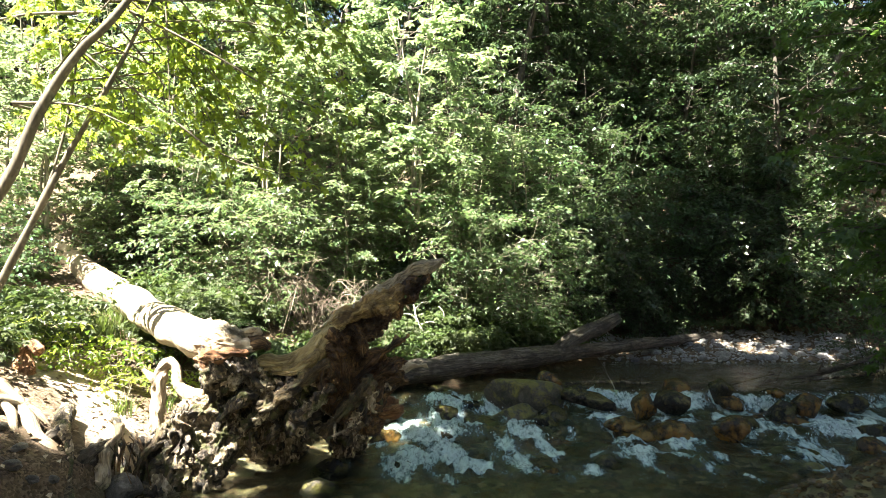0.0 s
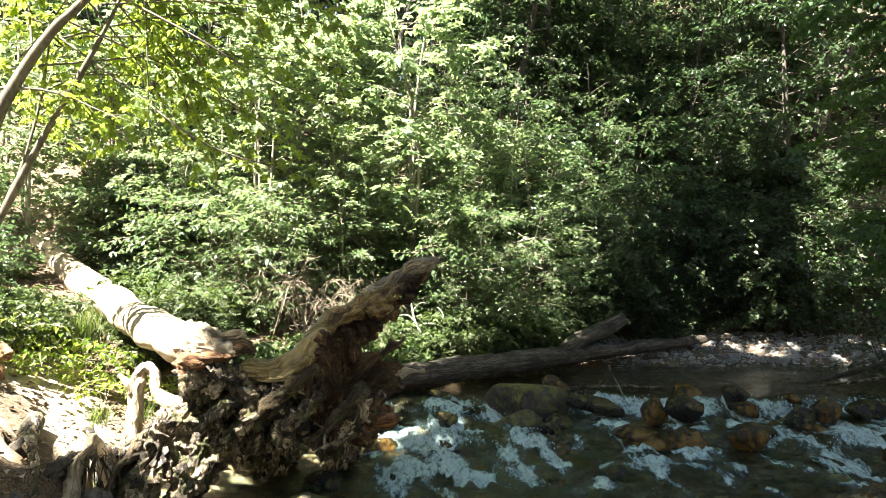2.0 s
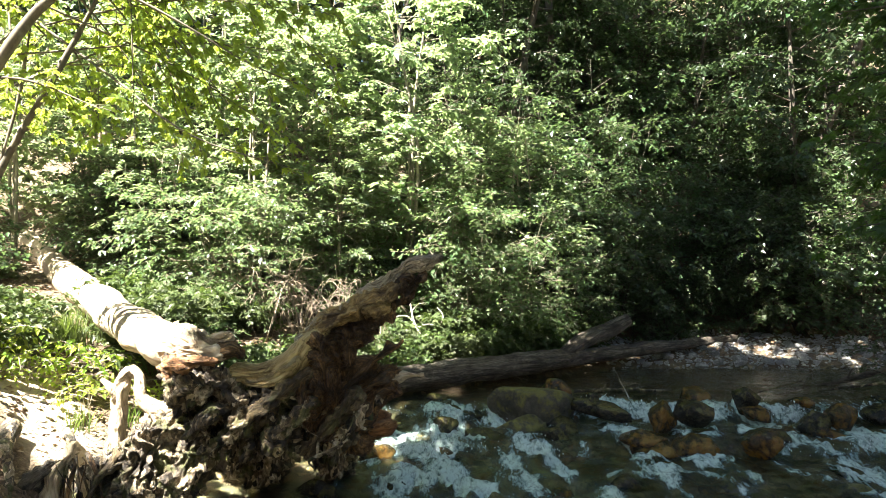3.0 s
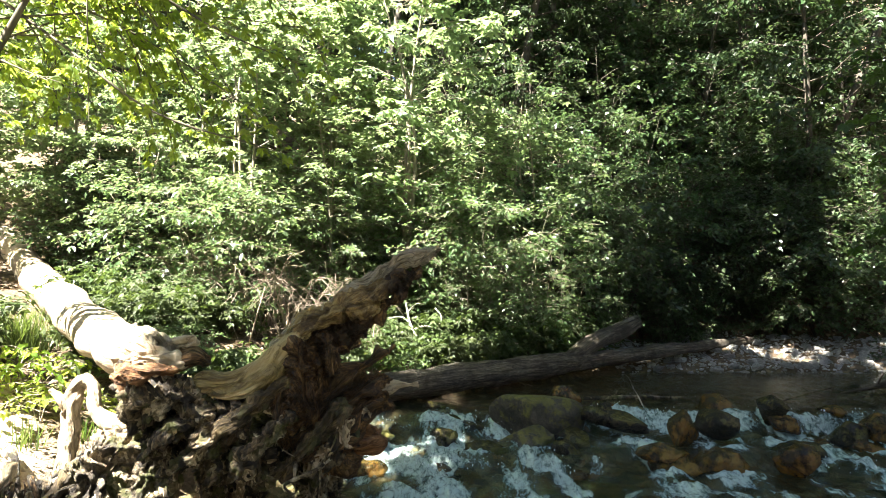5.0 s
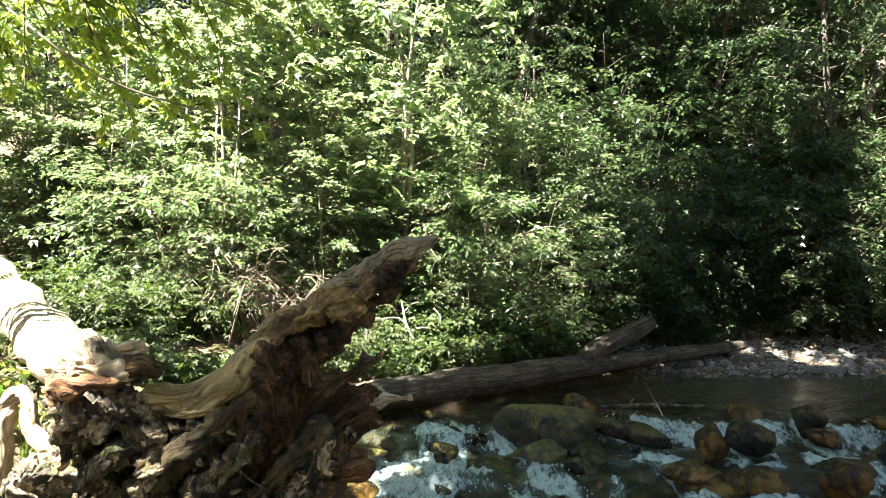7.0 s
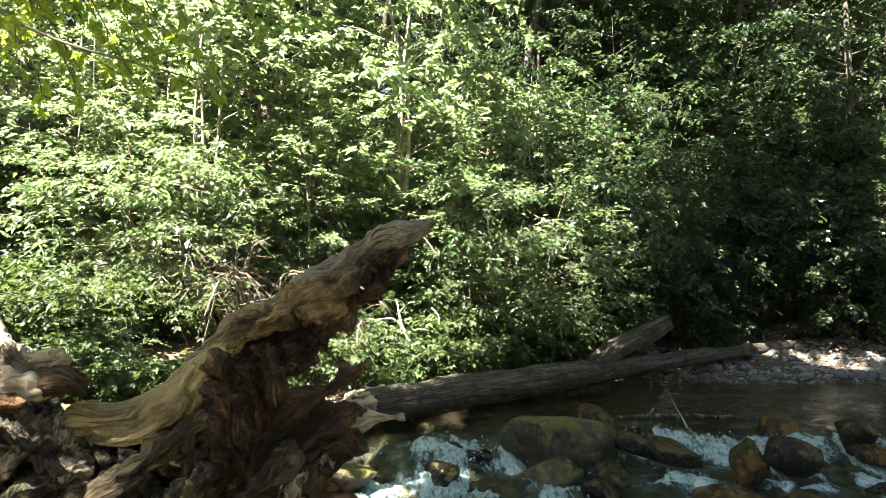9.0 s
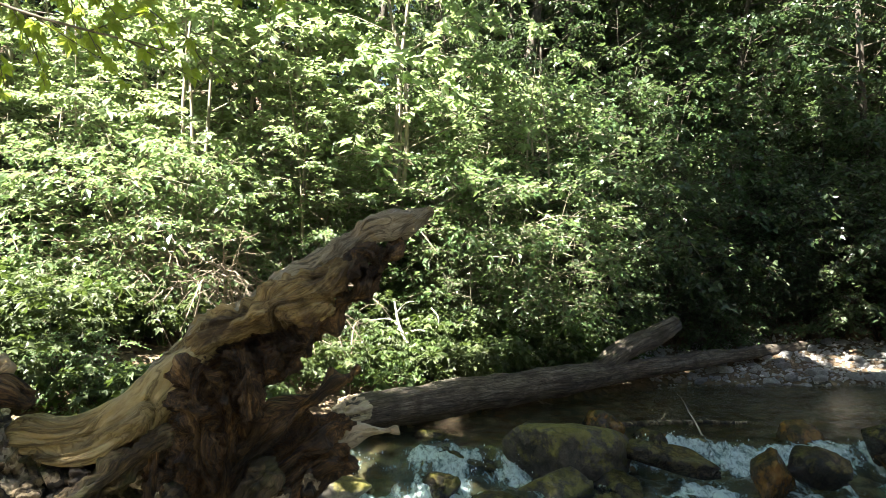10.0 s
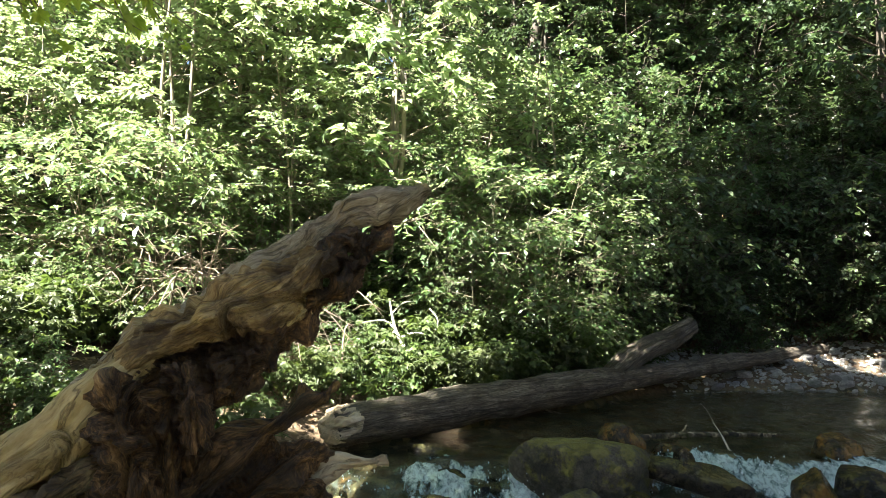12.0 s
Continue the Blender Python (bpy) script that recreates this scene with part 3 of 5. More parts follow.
X, Y = np.meshgrid(wx, wy, indexing="ij")
x, y = X.ravel(), Y.ravel()
lev = level(x, y)
fall = (level(x, y + 0.05) - level(x, y - 0.05)) / 0.10
foam = np.clip(fall * 0.8, 0, 0.62)
hump = 0 * x
for sx, sy, sw in STONES:
    r = np.hypot(x - sx, (y - sy) * 0.9)
    busy = step(6.2, 7.0, y) * step(10.4, 9.8, y)
    ring = np.exp(-((r - sw * 0.95) / 0.08) ** 2)
    tail = np.exp(-((x - sx) / (sw * 0.9)) ** 2) * np.exp(-((y - sy + 0.35) / 0.25) ** 2)
    foam = np.maximum(foam, busy * (0.36 * ring + 0.34 * tail))
    hump += 0.03 * np.exp(-((x - sx) / sw) ** 2 - ((y - sy - sw - 0.05) / 0.12) ** 2) * busy
run = np.stack([x * 4.4 + 0.7 * y, y * 2.4, 0 * x], 1)
patch = fbm(run, 4)
left = np.exp(-((x + 0.1 + 0.30 * (8.8 - y)) / 0.62) ** 2) * step(6.8, 7.6, y) * step(9.9, 9.5, y)
riff = step(5.9, 6.9, y) * step(9.8, 9.3, y) * step(-1.0, -0.4, x)
lip = np.exp(-((y - 9.68 + 0.10 * np.sin(2.3 * x)) / 0.20) ** 2) * step(1.35, 1.7, x) * step(4.9, 4.3, x) * (0.75 + 0.5 * patch)
foam = np.clip(foam + 0.30 * left + 0.62 * lip + (0.31 + 0.64 * patch) * riff, 0, 1)
foam *= step(0.25, -0.1, shore(x, y)) * step(5.7, 6.5, y + 0.25 * x * (x > 0) + 0.3)
q = np.stack([x * 5.0 + 0.9 * y, y * 3.6, 0 * x], 1)
crest = (1 - np.abs(fbm(q, 3, 0.6))) ** 2 - 0.5
chop = np.stack([x * 15 + 2 * y, y * 9, 0 * x], 1)
z = lev + hump + (0.02 + 0.75 * foam) * (0.085 * crest + 0.030 * fbm(chop, 2, 0.5)) + (0.006 + 0.014 * riff) * fbm(chop * 0.5, 2) + 0.03 * foam
wave = np.stack([x * 2.6 + 0.5 * y, y * 6.0, 0 * x], 1)
z += (0.004 + 0.016 * riff) * (1 - 2 * np.abs(fbm(wave, 2, 0.5)))
water = new("water", Soup().add(np.stack([x, y, z], 1), grid_faces(len(wx), len(wy))).mesh("water", WATER, True, {"foam": foam}))
water.visible_shadow = False
tagged(water, "clear shallow stream with white foaming cascades", "stream", kind="structure")

# spray thrown up at the lips of the cascades
rng = np.random.default_rng(91)
pick = np.flatnonzero((fall > 0.35) & (foam > 0.45) & (y > 7.5))
soup = Soup()
octa = np.array([(1, 0, 0), (-1, 0, 0), (0, 1, 0), (0, -1, 0), (0, 0, 1), (0, 0, -1)], float)
octf = np.array([(0, 2, 4), (2, 1, 4), (1, 3, 4), (3, 0, 4), (2, 0, 5), (1, 2, 5), (3, 1, 5), (0, 3, 5)])
for i in rng.choice(pick, 700):
    s = rng.uniform(0.003, 0.009)
    soup.add(octa * s * (1, 1, rng.uniform(1, 2.2)) + (x[i] + rng.normal(0, 0.03), y[i] + rng.normal(-0.05, 0.05), z[i] + abs(rng.normal(0, 0.04))), octf)
k = Nodes("water_drop")
spray = new("spray", soup.mesh("spray", k.done(k.bsdf((0.8, 0.88, 0.92), 0.2))))
tagged(spray, "fine white drops above the cascades", "spray", kind="stuff")

# ---- loose stones ----
def pebble_mesh(seed, material, sub=1):
    bm = bmesh.new()
    bmesh.ops.create_icosphere(bm, subdivisions=sub, radius=1)
    p = np.array([v.co for v in bm.verts])
    rng = np.random.default_rng(seed)
    r = 1 + 0.28 * fbm(p * 1.3 + seed * 5.1, 2)
    for _ in range(4):
        nrm = unit(rng.normal(size=3))
        r = r - 0.8 * np.maximum((p * r[:, None]) @ nrm - rng.uniform(0.55, 0.85), 0)
    p = p * r[:, None] * (1, rng.uniform(0.65, 0.95), rng.uniform(0.35, 0.65))
    for v, c in zip(bm.verts, p):
        v.co = c
    for f in bm.faces:
        f.smooth = sub > 1
    me = bpy.data.meshes.new("pebble")
    bm.to_mesh(me)
    bm.free()
    me.materials.append(material)
    return me


def pebbles(seed, count, where, small, big, skew=2.2):
    """Places, sizes and turns of count stones; where(rng) gives a place or None."""
    rng = np.random.default_rng(seed)
    out = []
    while len(out) < count:
        s = where(rng)
        if s is not None:
            out.append((s[0], s[1], small + (big - small) * rng.random() ** skew, rng.uniform(0, 6.28), rng.normal(0, 0.25), rng.normal(0, 0.25), rng.integers(0, 8)))
    xs, ys = np.array([o[0] for o in out]), np.array([o[1] for o in out])
    zs = height(xs, ys)
    return [(x, y, z, *o[2:]) for (x, y, z, o) in zip(xs, ys, zs, out)]


def pebble_field(name, label, seed, single, loose, where, small, big, material, lift=0.15):
    """A bed of stones: the larger ones each a part, the small rest joined."""
    kinds = [pebble_mesh(seed * 10 + k, material) for k in range(8)]
    field = thing(name, label, "gravel", kind="structure")
    for x, y, z, s, a, b, c, k in pebbles(seed, single, where, small * 1.8, big, 1.6):
        ob = new("stone", kinds[k])
        ob.parent = field
        ob.location, ob.rotation_euler, ob.scale = (x, y, z + s * lift), (b, c, a), (s, s, s)
    shapes = []
    for me in kinds:
        v = np.empty(len(me.vertices) * 3)
        me.vertices.foreach_get("co", v)
        shapes.append((v.reshape(-1, 3), np.array([p.vertices[:] for p in me.polygons])))
    soup = Soup()
    for x, y, z, s, a, b, c, k in pebbles(seed + 1, loose, where, small, small * 2.6):
        v, f = shapes[k]
        rot = np.array(Euler((b, c, a)).to_matrix())
        soup.add(v @ rot.T * s + (x, y, z + s * lift), f)
    put_part("small_gravel", soup.mesh("small_gravel", material, False), field, kind="stuff")


def on_bar(rng):
    x, y = rng.uniform(3.2, 9.5), rng.uniform(13.0, 15.8)
    d = float(shore(np.array([x]), np.array([y]))[0])
    return (x, y) if -0.1 < d < 2.0 - 0.5 * abs(x - 6) * 0.2 else None


def on_spit(rng):
    x, y = rng.uniform(2.0, 6.6), rng.uniform(5.4, 8.2)
    d = float(shore(np.array([x]), np.array([y]))[0])
    return (x, y) if -0.55 < d < 1.2 else None


def in_bed(rng):
    x, y = rng.uniform(-2.6, 7.2), rng.uniform(5.8, 13.2)
    d = float(shore(np.array([x]), np.array([y]))[0])
    return (x, y) if d < -0.05 else None


pebble_field("gravel_bar", "pale grey cobbles and gravel on the bar behind the log", 61, 290, 1900, on_bar, 0.022, 0.15, PEBBLE)
pebble_field("gravel_spit", "wet brown and grey pebbles at the stream's edge", 71, 280, 2400, on_spit, 0.02, 0.09, PEBBLE_WET)
pebble_field("stream_bed_cobbles", "brown and olive cobbles under the water", 81, 290, 2200, in_bed, 0.04, 0.16, PEBBLE_WET, 0.15)


# ---- dead wood ----
def fibre_coords(v, axes, across, along):
    """Coordinates that run along the nearest limb axis and across it."""
    mids = np.concatenate([(a[1:, :3] + a[:-1, :3]) / 2 for a in axes])
    dirs = np.concatenate([unit(a[1:, :3] - a[:-1, :3]) for a in axes])
    rad = np.concatenate([(a[1:, 3] + a[:-1, 3]) / 2 for a in axes])
    run = np.concatenate([np.cumsum(np.linalg.norm(a[1:, :3] - a[:-1, :3], axis=1)) + 3.1 * k for k, a in enumerate(axes)])
    out = np.zeros_like(v)
    for s in range(0, len(v), 3000):
        rel = v[s:s + 3000, None] - mids[None]
        d = np.linalg.norm(rel, axis=2) / rad[None]
        w = np.exp(-9 * (d - d.min(axis=1, keepdims=True)))
        w /= w.sum(axis=1, keepdims=True)
        al = (rel * dirs[None]).sum(axis=2)
        t = unit((w[:, :, None] * dirs[None]).sum(axis=1))
        off = (w[:, :, None] * (rel - al[:, :, None] * dirs[None])).sum(axis=1)
        e1 = unit(np.cross(t, (0.25, 1.0, 0.15)))
        e2 = np.cross(t, e1)
        out[s:s + 3000] = np.stack([(off * e1).sum(axis=1) * across, (off * e2).sum(axis=1) * across, (w * (run[None] + al)).sum(axis=1) * along], 1)
    return out


def gnarled(name, limbs, voxel, material, parent, label="", deep=0.035, lumps=0.04, seed=0.0, across=16.0, along=2.0, tears=0.0, flakes=0.0):
    """One mass of wood grown from limbs (each a list of x, y, z, radius), fused, then split and fluted along its fibres."""
    axes = [spline(l, 4 * len(l)) for l in limbs]
    soup = Soup()
    for a in axes:
        soup.add(*tube(a[:, :3], np.maximum(a[:, 3], 0.008), 14))
    raw = new("raw", soup.mesh("raw", material))
    mod = raw.modifiers.new("fuse", "REMESH")
    mod.mode, mod.voxel_size, mod.adaptivity = "VOXEL", voxel, 0.0
    me = bpy.data.meshes.new_from_object(raw.evaluated_get(bpy.context.evaluated_depsgraph_get()))
    bpy.data.objects.remove(raw)
    n = len(me.vertices)
    v = np.empty(n * 3)
    me.vertices.foreach_get("co", v)
    v = v.reshape(-1, 3)
    nr = np.empty(n * 3)
    me.vertices.foreach_get("normal", nr)
    nr = nr.reshape(-1, 3)
    warp = v + 0.04 * np.stack([vnoise(v * 5 + 3), vnoise(v * 5 + 31), vnoise(v * 5 + 57)], 1)
    fib = fibre_coords(warp, axes, across, along) + seed
    flute = 1 - 2 * np.abs(fbm(fib * 0.55, 4, 0.6))
    off = deep * (flute - 0.4) + lumps * fbm(v * 4.5 + seed, 3) + 0.25 * deep * vnoise(fib * 2.6)
    if tears:
        off -= tears * step(0.12, 0.5, fbm(fib * 0.22 + 9, 3)) * (0.5 + 0.5 * vnoise(fib * 0.9))
    if flakes:
        chip = v + 0.06 * np.stack([vnoise(v * 7 + 3), vnoise(v * 7 + 31), vnoise(v * 7 + 57)], 1)
        off += flakes * (1.2 - 2.6 * np.abs(vnoise(chip * (15, 15, 9) + seed))) * (0.6 + 0.6 * vnoise(v * 5 + 71)) + 0.35 * flakes * vnoise(chip * 34)
    v = v + nr * off[:, None]
    me.vertices.foreach_set("co", v.ravel())
    a = me.attributes.new("fibre", "FLOAT_VECTOR", "POINT")
    a.data.foreach_set("vector", fib.ravel())
    me.polygons.foreach_set("use_smooth", np.full(len(me.polygons), True))
    me.materials.clear()
    me.materials.append(material)
    me.name = name
    me.update()
    return put_part(name, me, parent, label)


def wood_tube(name, pts, n, sides, material, parent, label="", deep=0.01, lumps=0.01, seed=0.0, across=14.0, along=1.2):
    """A long limb with fluted sides."""
    a = spline(pts, n)
    v, quads, tris = tube(a[:, :3], a[:, 3], sides)
    k = np.arange(n).repeat(sides)
    out = unit(v[:-2] - a[k, :3])
    run = np.concatenate([[0], np.cumsum(np.linalg.norm(np.diff(a[:, :3], axis=0), axis=1))])[k]
    ang = np.tile(np.arange(sides), n) * 2 * np.pi / sides
    fib = np.stack([np.cos(ang) * a[k, 3] * across, np.sin(ang) * a[k, 3] * across, run * along], 1) + seed
    off = deep * fbm(fib * 0.6, 4, 0.6) + lumps * fbm(v[:-2] * 3 + seed, 3)
    v[:-2] += out * off[:, None]
    fib = np.vstack([fib, fib[:1], fib[-1:]])
    return put_part(name, Soup().add(v, quads, tris).mesh(name, material, True, {"fibre": fib}), parent, label)


fallen = thing("fallen_tree", "fallen pale barkless tree with upturned dark root mass beside the stream", "fallen tree")
wood_tube("trunk", [(-2.15, 6.40, 1.44, 0.12), (-2.35, 6.55, 1.44, 0.175), (-2.7, 6.92, 1.47, 0.20), (-3.3, 7.65, 1.56, 0.21), (-5.5, 10.3, 2.05, 0.225), (-7.2, 12.4, 2.5, 0.215), (-9.6, 15.3, 3.2, 0.18)],
          150, 40, WOOD_PALE, fallen, "bleached smooth bare trunk", 0.012, 0.035)
gnarled("limb", [[(-1.30, 6.660, 1.445, 0.098), (-1.20, 6.670, 1.525, 0.098), (-1.06, 6.680, 1.665, 0.093), (-0.93, 6.700, 1.740, 0.093), (-0.80, 6.720, 1.815, 0.093), (-0.64, 6.740, 1.925, 0.093), (-0.47, 6.760, 2.035, 0.088), (-0.37, 6.770, 2.135, 0.068),
                  (-0.27, 6.770, 2.205, 0.060), (-0.20, 6.780, 2.215, 0.050), (-0.13, 6.790, 2.230, 0.051), (-0.06, 6.800, 2.260, 0.044), (0.01, 6.810, 2.305, 0.022)]],
        0.009, WOOD_LIMB, fallen, "grey weathered top of the limb", 0.020, 0.035, 3.0, 15.0, 1.6, tears=0.045, flakes=0.018)
gnarled("torn_face", [[(-1.14, 6.580, 1.625, 0.058), (-1.02, 6.585, 1.690, 0.083), (-0.90, 6.600, 1.735, 0.093), (-0.78, 6.610, 1.790, 0.098), (-0.66, 6.630, 1.855, 0.098), (-0.54, 6.655, 1.925, 0.093), (-0.44, 6.680, 1.985, 0.078), (-0.37, 6.710, 2.045, 0.048)],
                      [(-0.72, 6.575, 1.775, 0.068), (-0.60, 6.590, 1.800, 0.068), (-0.50, 6.620, 1.845, 0.058)]],
        0.009, WOOD_TORN, fallen, "yellow-brown split face of the limb", 0.026, 0.035, 23.0, 14.0, 1.5, tears=0.08, flakes=0.03)
gnarled("saddle", [[(-1.02, 6.60, 1.66, 0.06), (-1.10, 6.57, 1.57, 0.08), (-1.20, 6.54, 1.45, 0.105), (-1.32, 6.50, 1.33, 0.115), (-1.49, 6.47, 1.25, 0.11), (-1.66, 6.42, 1.22, 0.095), (-1.80, 6.40, 1.23, 0.08), (-1.90, 6.42, 1.20, 0.05)],
                   [(-1.28, 6.44, 1.34, 0.06), (-1.42, 6.40, 1.20, 0.07), (-1.58, 6.37, 1.15, 0.06), (-1.72, 6.36, 1.15, 0.04)]],
        0.009, WOOD_SADDLE, fallen, "smooth yellow saddle where the limb leaves the trunk", 0.018, 0.026, 13.0, 13.0, 1.3, tears=0.025)
gnarled("limb_core", [[(-0.13, 6.78, 2.15, 0.025), (-0.21, 6.75, 2.07, 0.045), (-0.29, 6.71, 1.96, 0.06), (-0.39, 6.68, 1.85, 0.06), (-0.52, 6.66, 1.77, 0.06), (-0.64, 6.65, 1.70, 0.07), (-0.78, 6.64, 1.58, 0.10), (-0.95, 6.64, 1.45, 0.15), (-1.06, 6.64, 1.22, 0.19), (-1.10, 6.66, 0.92, 0.20)],
                      [(-0.38, 6.64, 2.00, 0.03), (-0.31, 6.65, 2.08, 0.04), (-0.25, 6.67, 2.05, 0.035), (-0.27, 6.66, 1.96, 0.03)],
                      [(-1.14, 6.52, 1.52, 0.05), (-1.06, 6.47, 1.38, 0.07), (-1.02, 6.45, 1.20, 0.07), (-1.04, 6.47, 1.00, 0.06)],
                      [(-1.12, 6.60, 1.52, 0.07), (-0.98, 6.62, 1.60, 0.08), (-0.84, 6.64, 1.66, 0.08), (-0.70, 6.66, 1.72, 0.07)],
                      [(-0.92, 6.53, 1.60, 0.05), (-0.84, 6.50, 1.46, 0.06), (-0.82, 6.50, 1.30, 0.05)],
                      [(-0.70, 6.58, 1.68, 0.04), (-0.66, 6.58, 1.58, 0.03), (-0.70, 6.58, 1.50, 0.02)],
                      [(-1.26, 6.46, 1.18, 0.06), (-1.20, 6.42, 1.00, 0.07), (-1.16, 6.45, 0.80, 0.06)]],
        0.010, WOOD_ROT, fallen, "dark rotten hollow under the limb", 0.045, 0.06, 7.0, 19.0, 3.4, tears=0.10, flakes=0.03)
for k, (fx, fy, fz, fr) in enumerate([(-0.50, 6.60, 1.77, 0.022)]):
    gnarled("torn_flap", [[(fx - 0.06, fy + 0.01, fz - 0.05, fr * 0.7), (fx, fy, fz, fr), (fx + 0.05, fy + 0.02, fz + 0.04, fr * 0.6)]], 0.007, WOOD_SADDLE, fallen, "yellow torn flap of wood", 0.014, 0.03, 20.0 + k)
gnarled("trunk_foot", [[(-2.50, 6.72, 1.44, 0.19), (-2.25, 6.46, 1.44, 0.15), (-2.05, 6.30, 1.44, 0.10), (-1.86, 6.24, 1.42, 0.04)],
                       [(-2.35, 6.58, 1.54, 0.09), (-2.10, 6.42, 1.53, 0.075), (-1.92, 6.34, 1.54, 0.05), (-1.82, 6.32, 1.58, 0.02)]],
        0.010, WOOD_PALE, fallen, "bleached ragged trunk foot", 0.05, 0.05, 8.0, 14.0, 2.4, tears=0.08)
gnarled("knot", [[(-1.92, 6.26, 1.44, 0.07), (-1.80, 6.30, 1.45, 0.075), (-1.72, 6.34, 1.42, 0.04)]], 0.010, WOOD_ROT, fallen, "brown gnarled knot", 0.03, 0.03, 9.0, 18.0, 2.0, tears=0.04)
gnarled("root_mass", [[(-2.28, 6.64, 1.18, 0.19), (-2.02, 6.62, 0.98, 0.23), (-1.75, 6.62, 0.84, 0.22)],
                      [(-1.75, 6.72, 1.00, 0.22), (-1.30, 6.74, 0.88, 0.26), (-1.00, 6.80, 0.72, 0.20)],
                      [(-1.95, 6.95, 0.80, 0.25), (-1.85, 7.30, 0.35, 0.26), (-1.85, 7.50, 0.0, 0.25)],
                      [(-1.20, 6.95, 0.70, 0.20), (-1.10, 7.35, 0.35, 0.20), (-1.10, 7.60, 0.0, 0.20)],
                      [(-2.20, 6.48, 0.98, 0.09), (-2.08, 6.42, 0.76, 0.09), (-2.02, 6.42, 0.54, 0.04)],
                      [(-1.60, 6.50, 1.05, 0.08), (-1.48, 6.46, 0.82, 0.09), (-1.38, 6.48, 0.64, 0.08), (-1.30, 6.52, 0.48, 0.04)],
                      [(-1.85, 6.46, 1.12, 0.07), (-1.72, 6.40, 0.90, 0.08), (-1.66, 6.40, 0.70, 0.06), (-1.66, 6.42, 0.52, 0.03)],
                      [(-2.35, 6.50, 1.14, 0.13), (-2.10, 6.30, 1.14, 0.13), (-1.90, 6.28, 1.14, 0.11), (-1.74, 6.42, 1.02, 0.08)]],
        0.015, WOOD_ROOT, fallen, "dark earthy root mass with moss", 0.045, 0.10, 5.0, 10.0, 4.5, tears=0.08, flakes=0.075)
gnarled("root_mat", [[(-2.30, 6.72, 0.85, 0.16), (-2.55, 6.58, 0.58, 0.17), (-2.72, 6.42, 0.28, 0.16), (-2.80, 6.34, -0.08, 0.13)],
                     [(-2.15, 6.75, 0.75, 0.16), (-2.28, 6.62, 0.42, 0.16), (-2.38, 6.50, 0.0, 0.13)],
                     [(-2.75, 6.60, 0.62, 0.10), (-2.92, 6.42, 0.40, 0.10), (-2.98, 6.28, 0.05, 0.08)]],
        0.014, WOOD_ROOT, fallen, "dark mat of roots and earth at the bank", 0.04, 0.09, 25.0, 10.0, 4.5, tears=0.08, flakes=0.065)
gnarled("fluted_root", [[(-1.18, 6.66, 0.75, 0.20), (-0.90, 6.66, 1.08, 0.14), (-0.74, 6.69, 1.24, 0.09), (-0.58, 6.73, 1.36, 0.06), (-0.46, 6.77, 1.43, 0.035), (-0.36, 6.80, 1.51, 0.012)],
                        [(-1.05, 6.62, 0.70, 0.16), (-0.78, 6.68, 1.00, 0.13), (-0.58, 6.76, 1.18, 0.09), (-0.42, 6.83, 1.25, 0.05)],
                        [(-1.00, 6.58, 0.60, 0.15), (-0.75, 6.66, 0.82, 0.12), (-0.55, 6.74, 0.98, 0.10), (-0.42, 6.80, 1.06, 0.06)],
                        [(-0.98, 6.62, 0.66, 0.13), (-0.80, 6.68, 0.62, 0.12), (-0.68, 6.74, 0.60, 0.08)]],
        0.011, WOOD_ROT, fallen, "brown fluted root ending in a spike", 0.055, 0.06, 15.0, 16.0, 2.0, tears=0.08)
gnarled("pale_root_end", [[(-0.50, 6.80, 1.12, 0.045), (-0.36, 6.87, 1.16, 0.035), (-0.24, 6.90, 1.15, 0.032), (-0.15, 6.92, 1.15, 0.012)]], 0.009, WOOD_PALE, fallen, "pale jagged root end", 0.02, 0.03, 11.0)
gnarled("broken_root_end", [[(-0.66, 6.68, 0.74, 0.08), (-0.52, 6.72, 0.77, 0.10), (-0.44, 6.76, 0.78, 0.07)]], 0.010, WOOD_FRESH, fallen, "orange broken root end", 0.03, 0.04, 2.0)
gnarled("root_stub", [[(-3.05, 6.82, 0.40, 0.075), (-3.04, 6.84, 0.78, 0.065), (-3.02, 6.85, 1.06, 0.068), (-2.95, 6.85, 1.20, 0.065), (-2.85, 6.83, 1.14, 0.058), (-2.80, 6.80, 0.96, 0.06), (-2.66, 6.76, 0.88, 0.065), (-2.52, 6.74, 0.88, 0.04)],
                      [(-3.04, 6.84, 0.98, 0.05), (-3.14, 6.84, 1.06, 0.04), (-3.22, 6.84, 1.12, 0.03)]], 0.010, WOOD_PALE, fallen, "pale twisted root stub", 0.014, 0.02, 4.0)
gnarled("splintered_wood", [[(-2.38, 6.36, 1.32, 0.06), (-2.18, 6.16, 1.34, 0.065), (-1.98, 6.08, 1.38, 0.05), (-1.86, 6.08, 1.36, 0.03)], [(-2.50, 6.50, 1.28, 0.06), (-2.34, 6.34, 1.24, 0.06), (-2.20, 6.28, 1.22, 0.03)]],
        0.010, WOOD_FRESH, fallen, "orange splintered wood at the trunk's foot", 0.03, 0.04, 6.0)
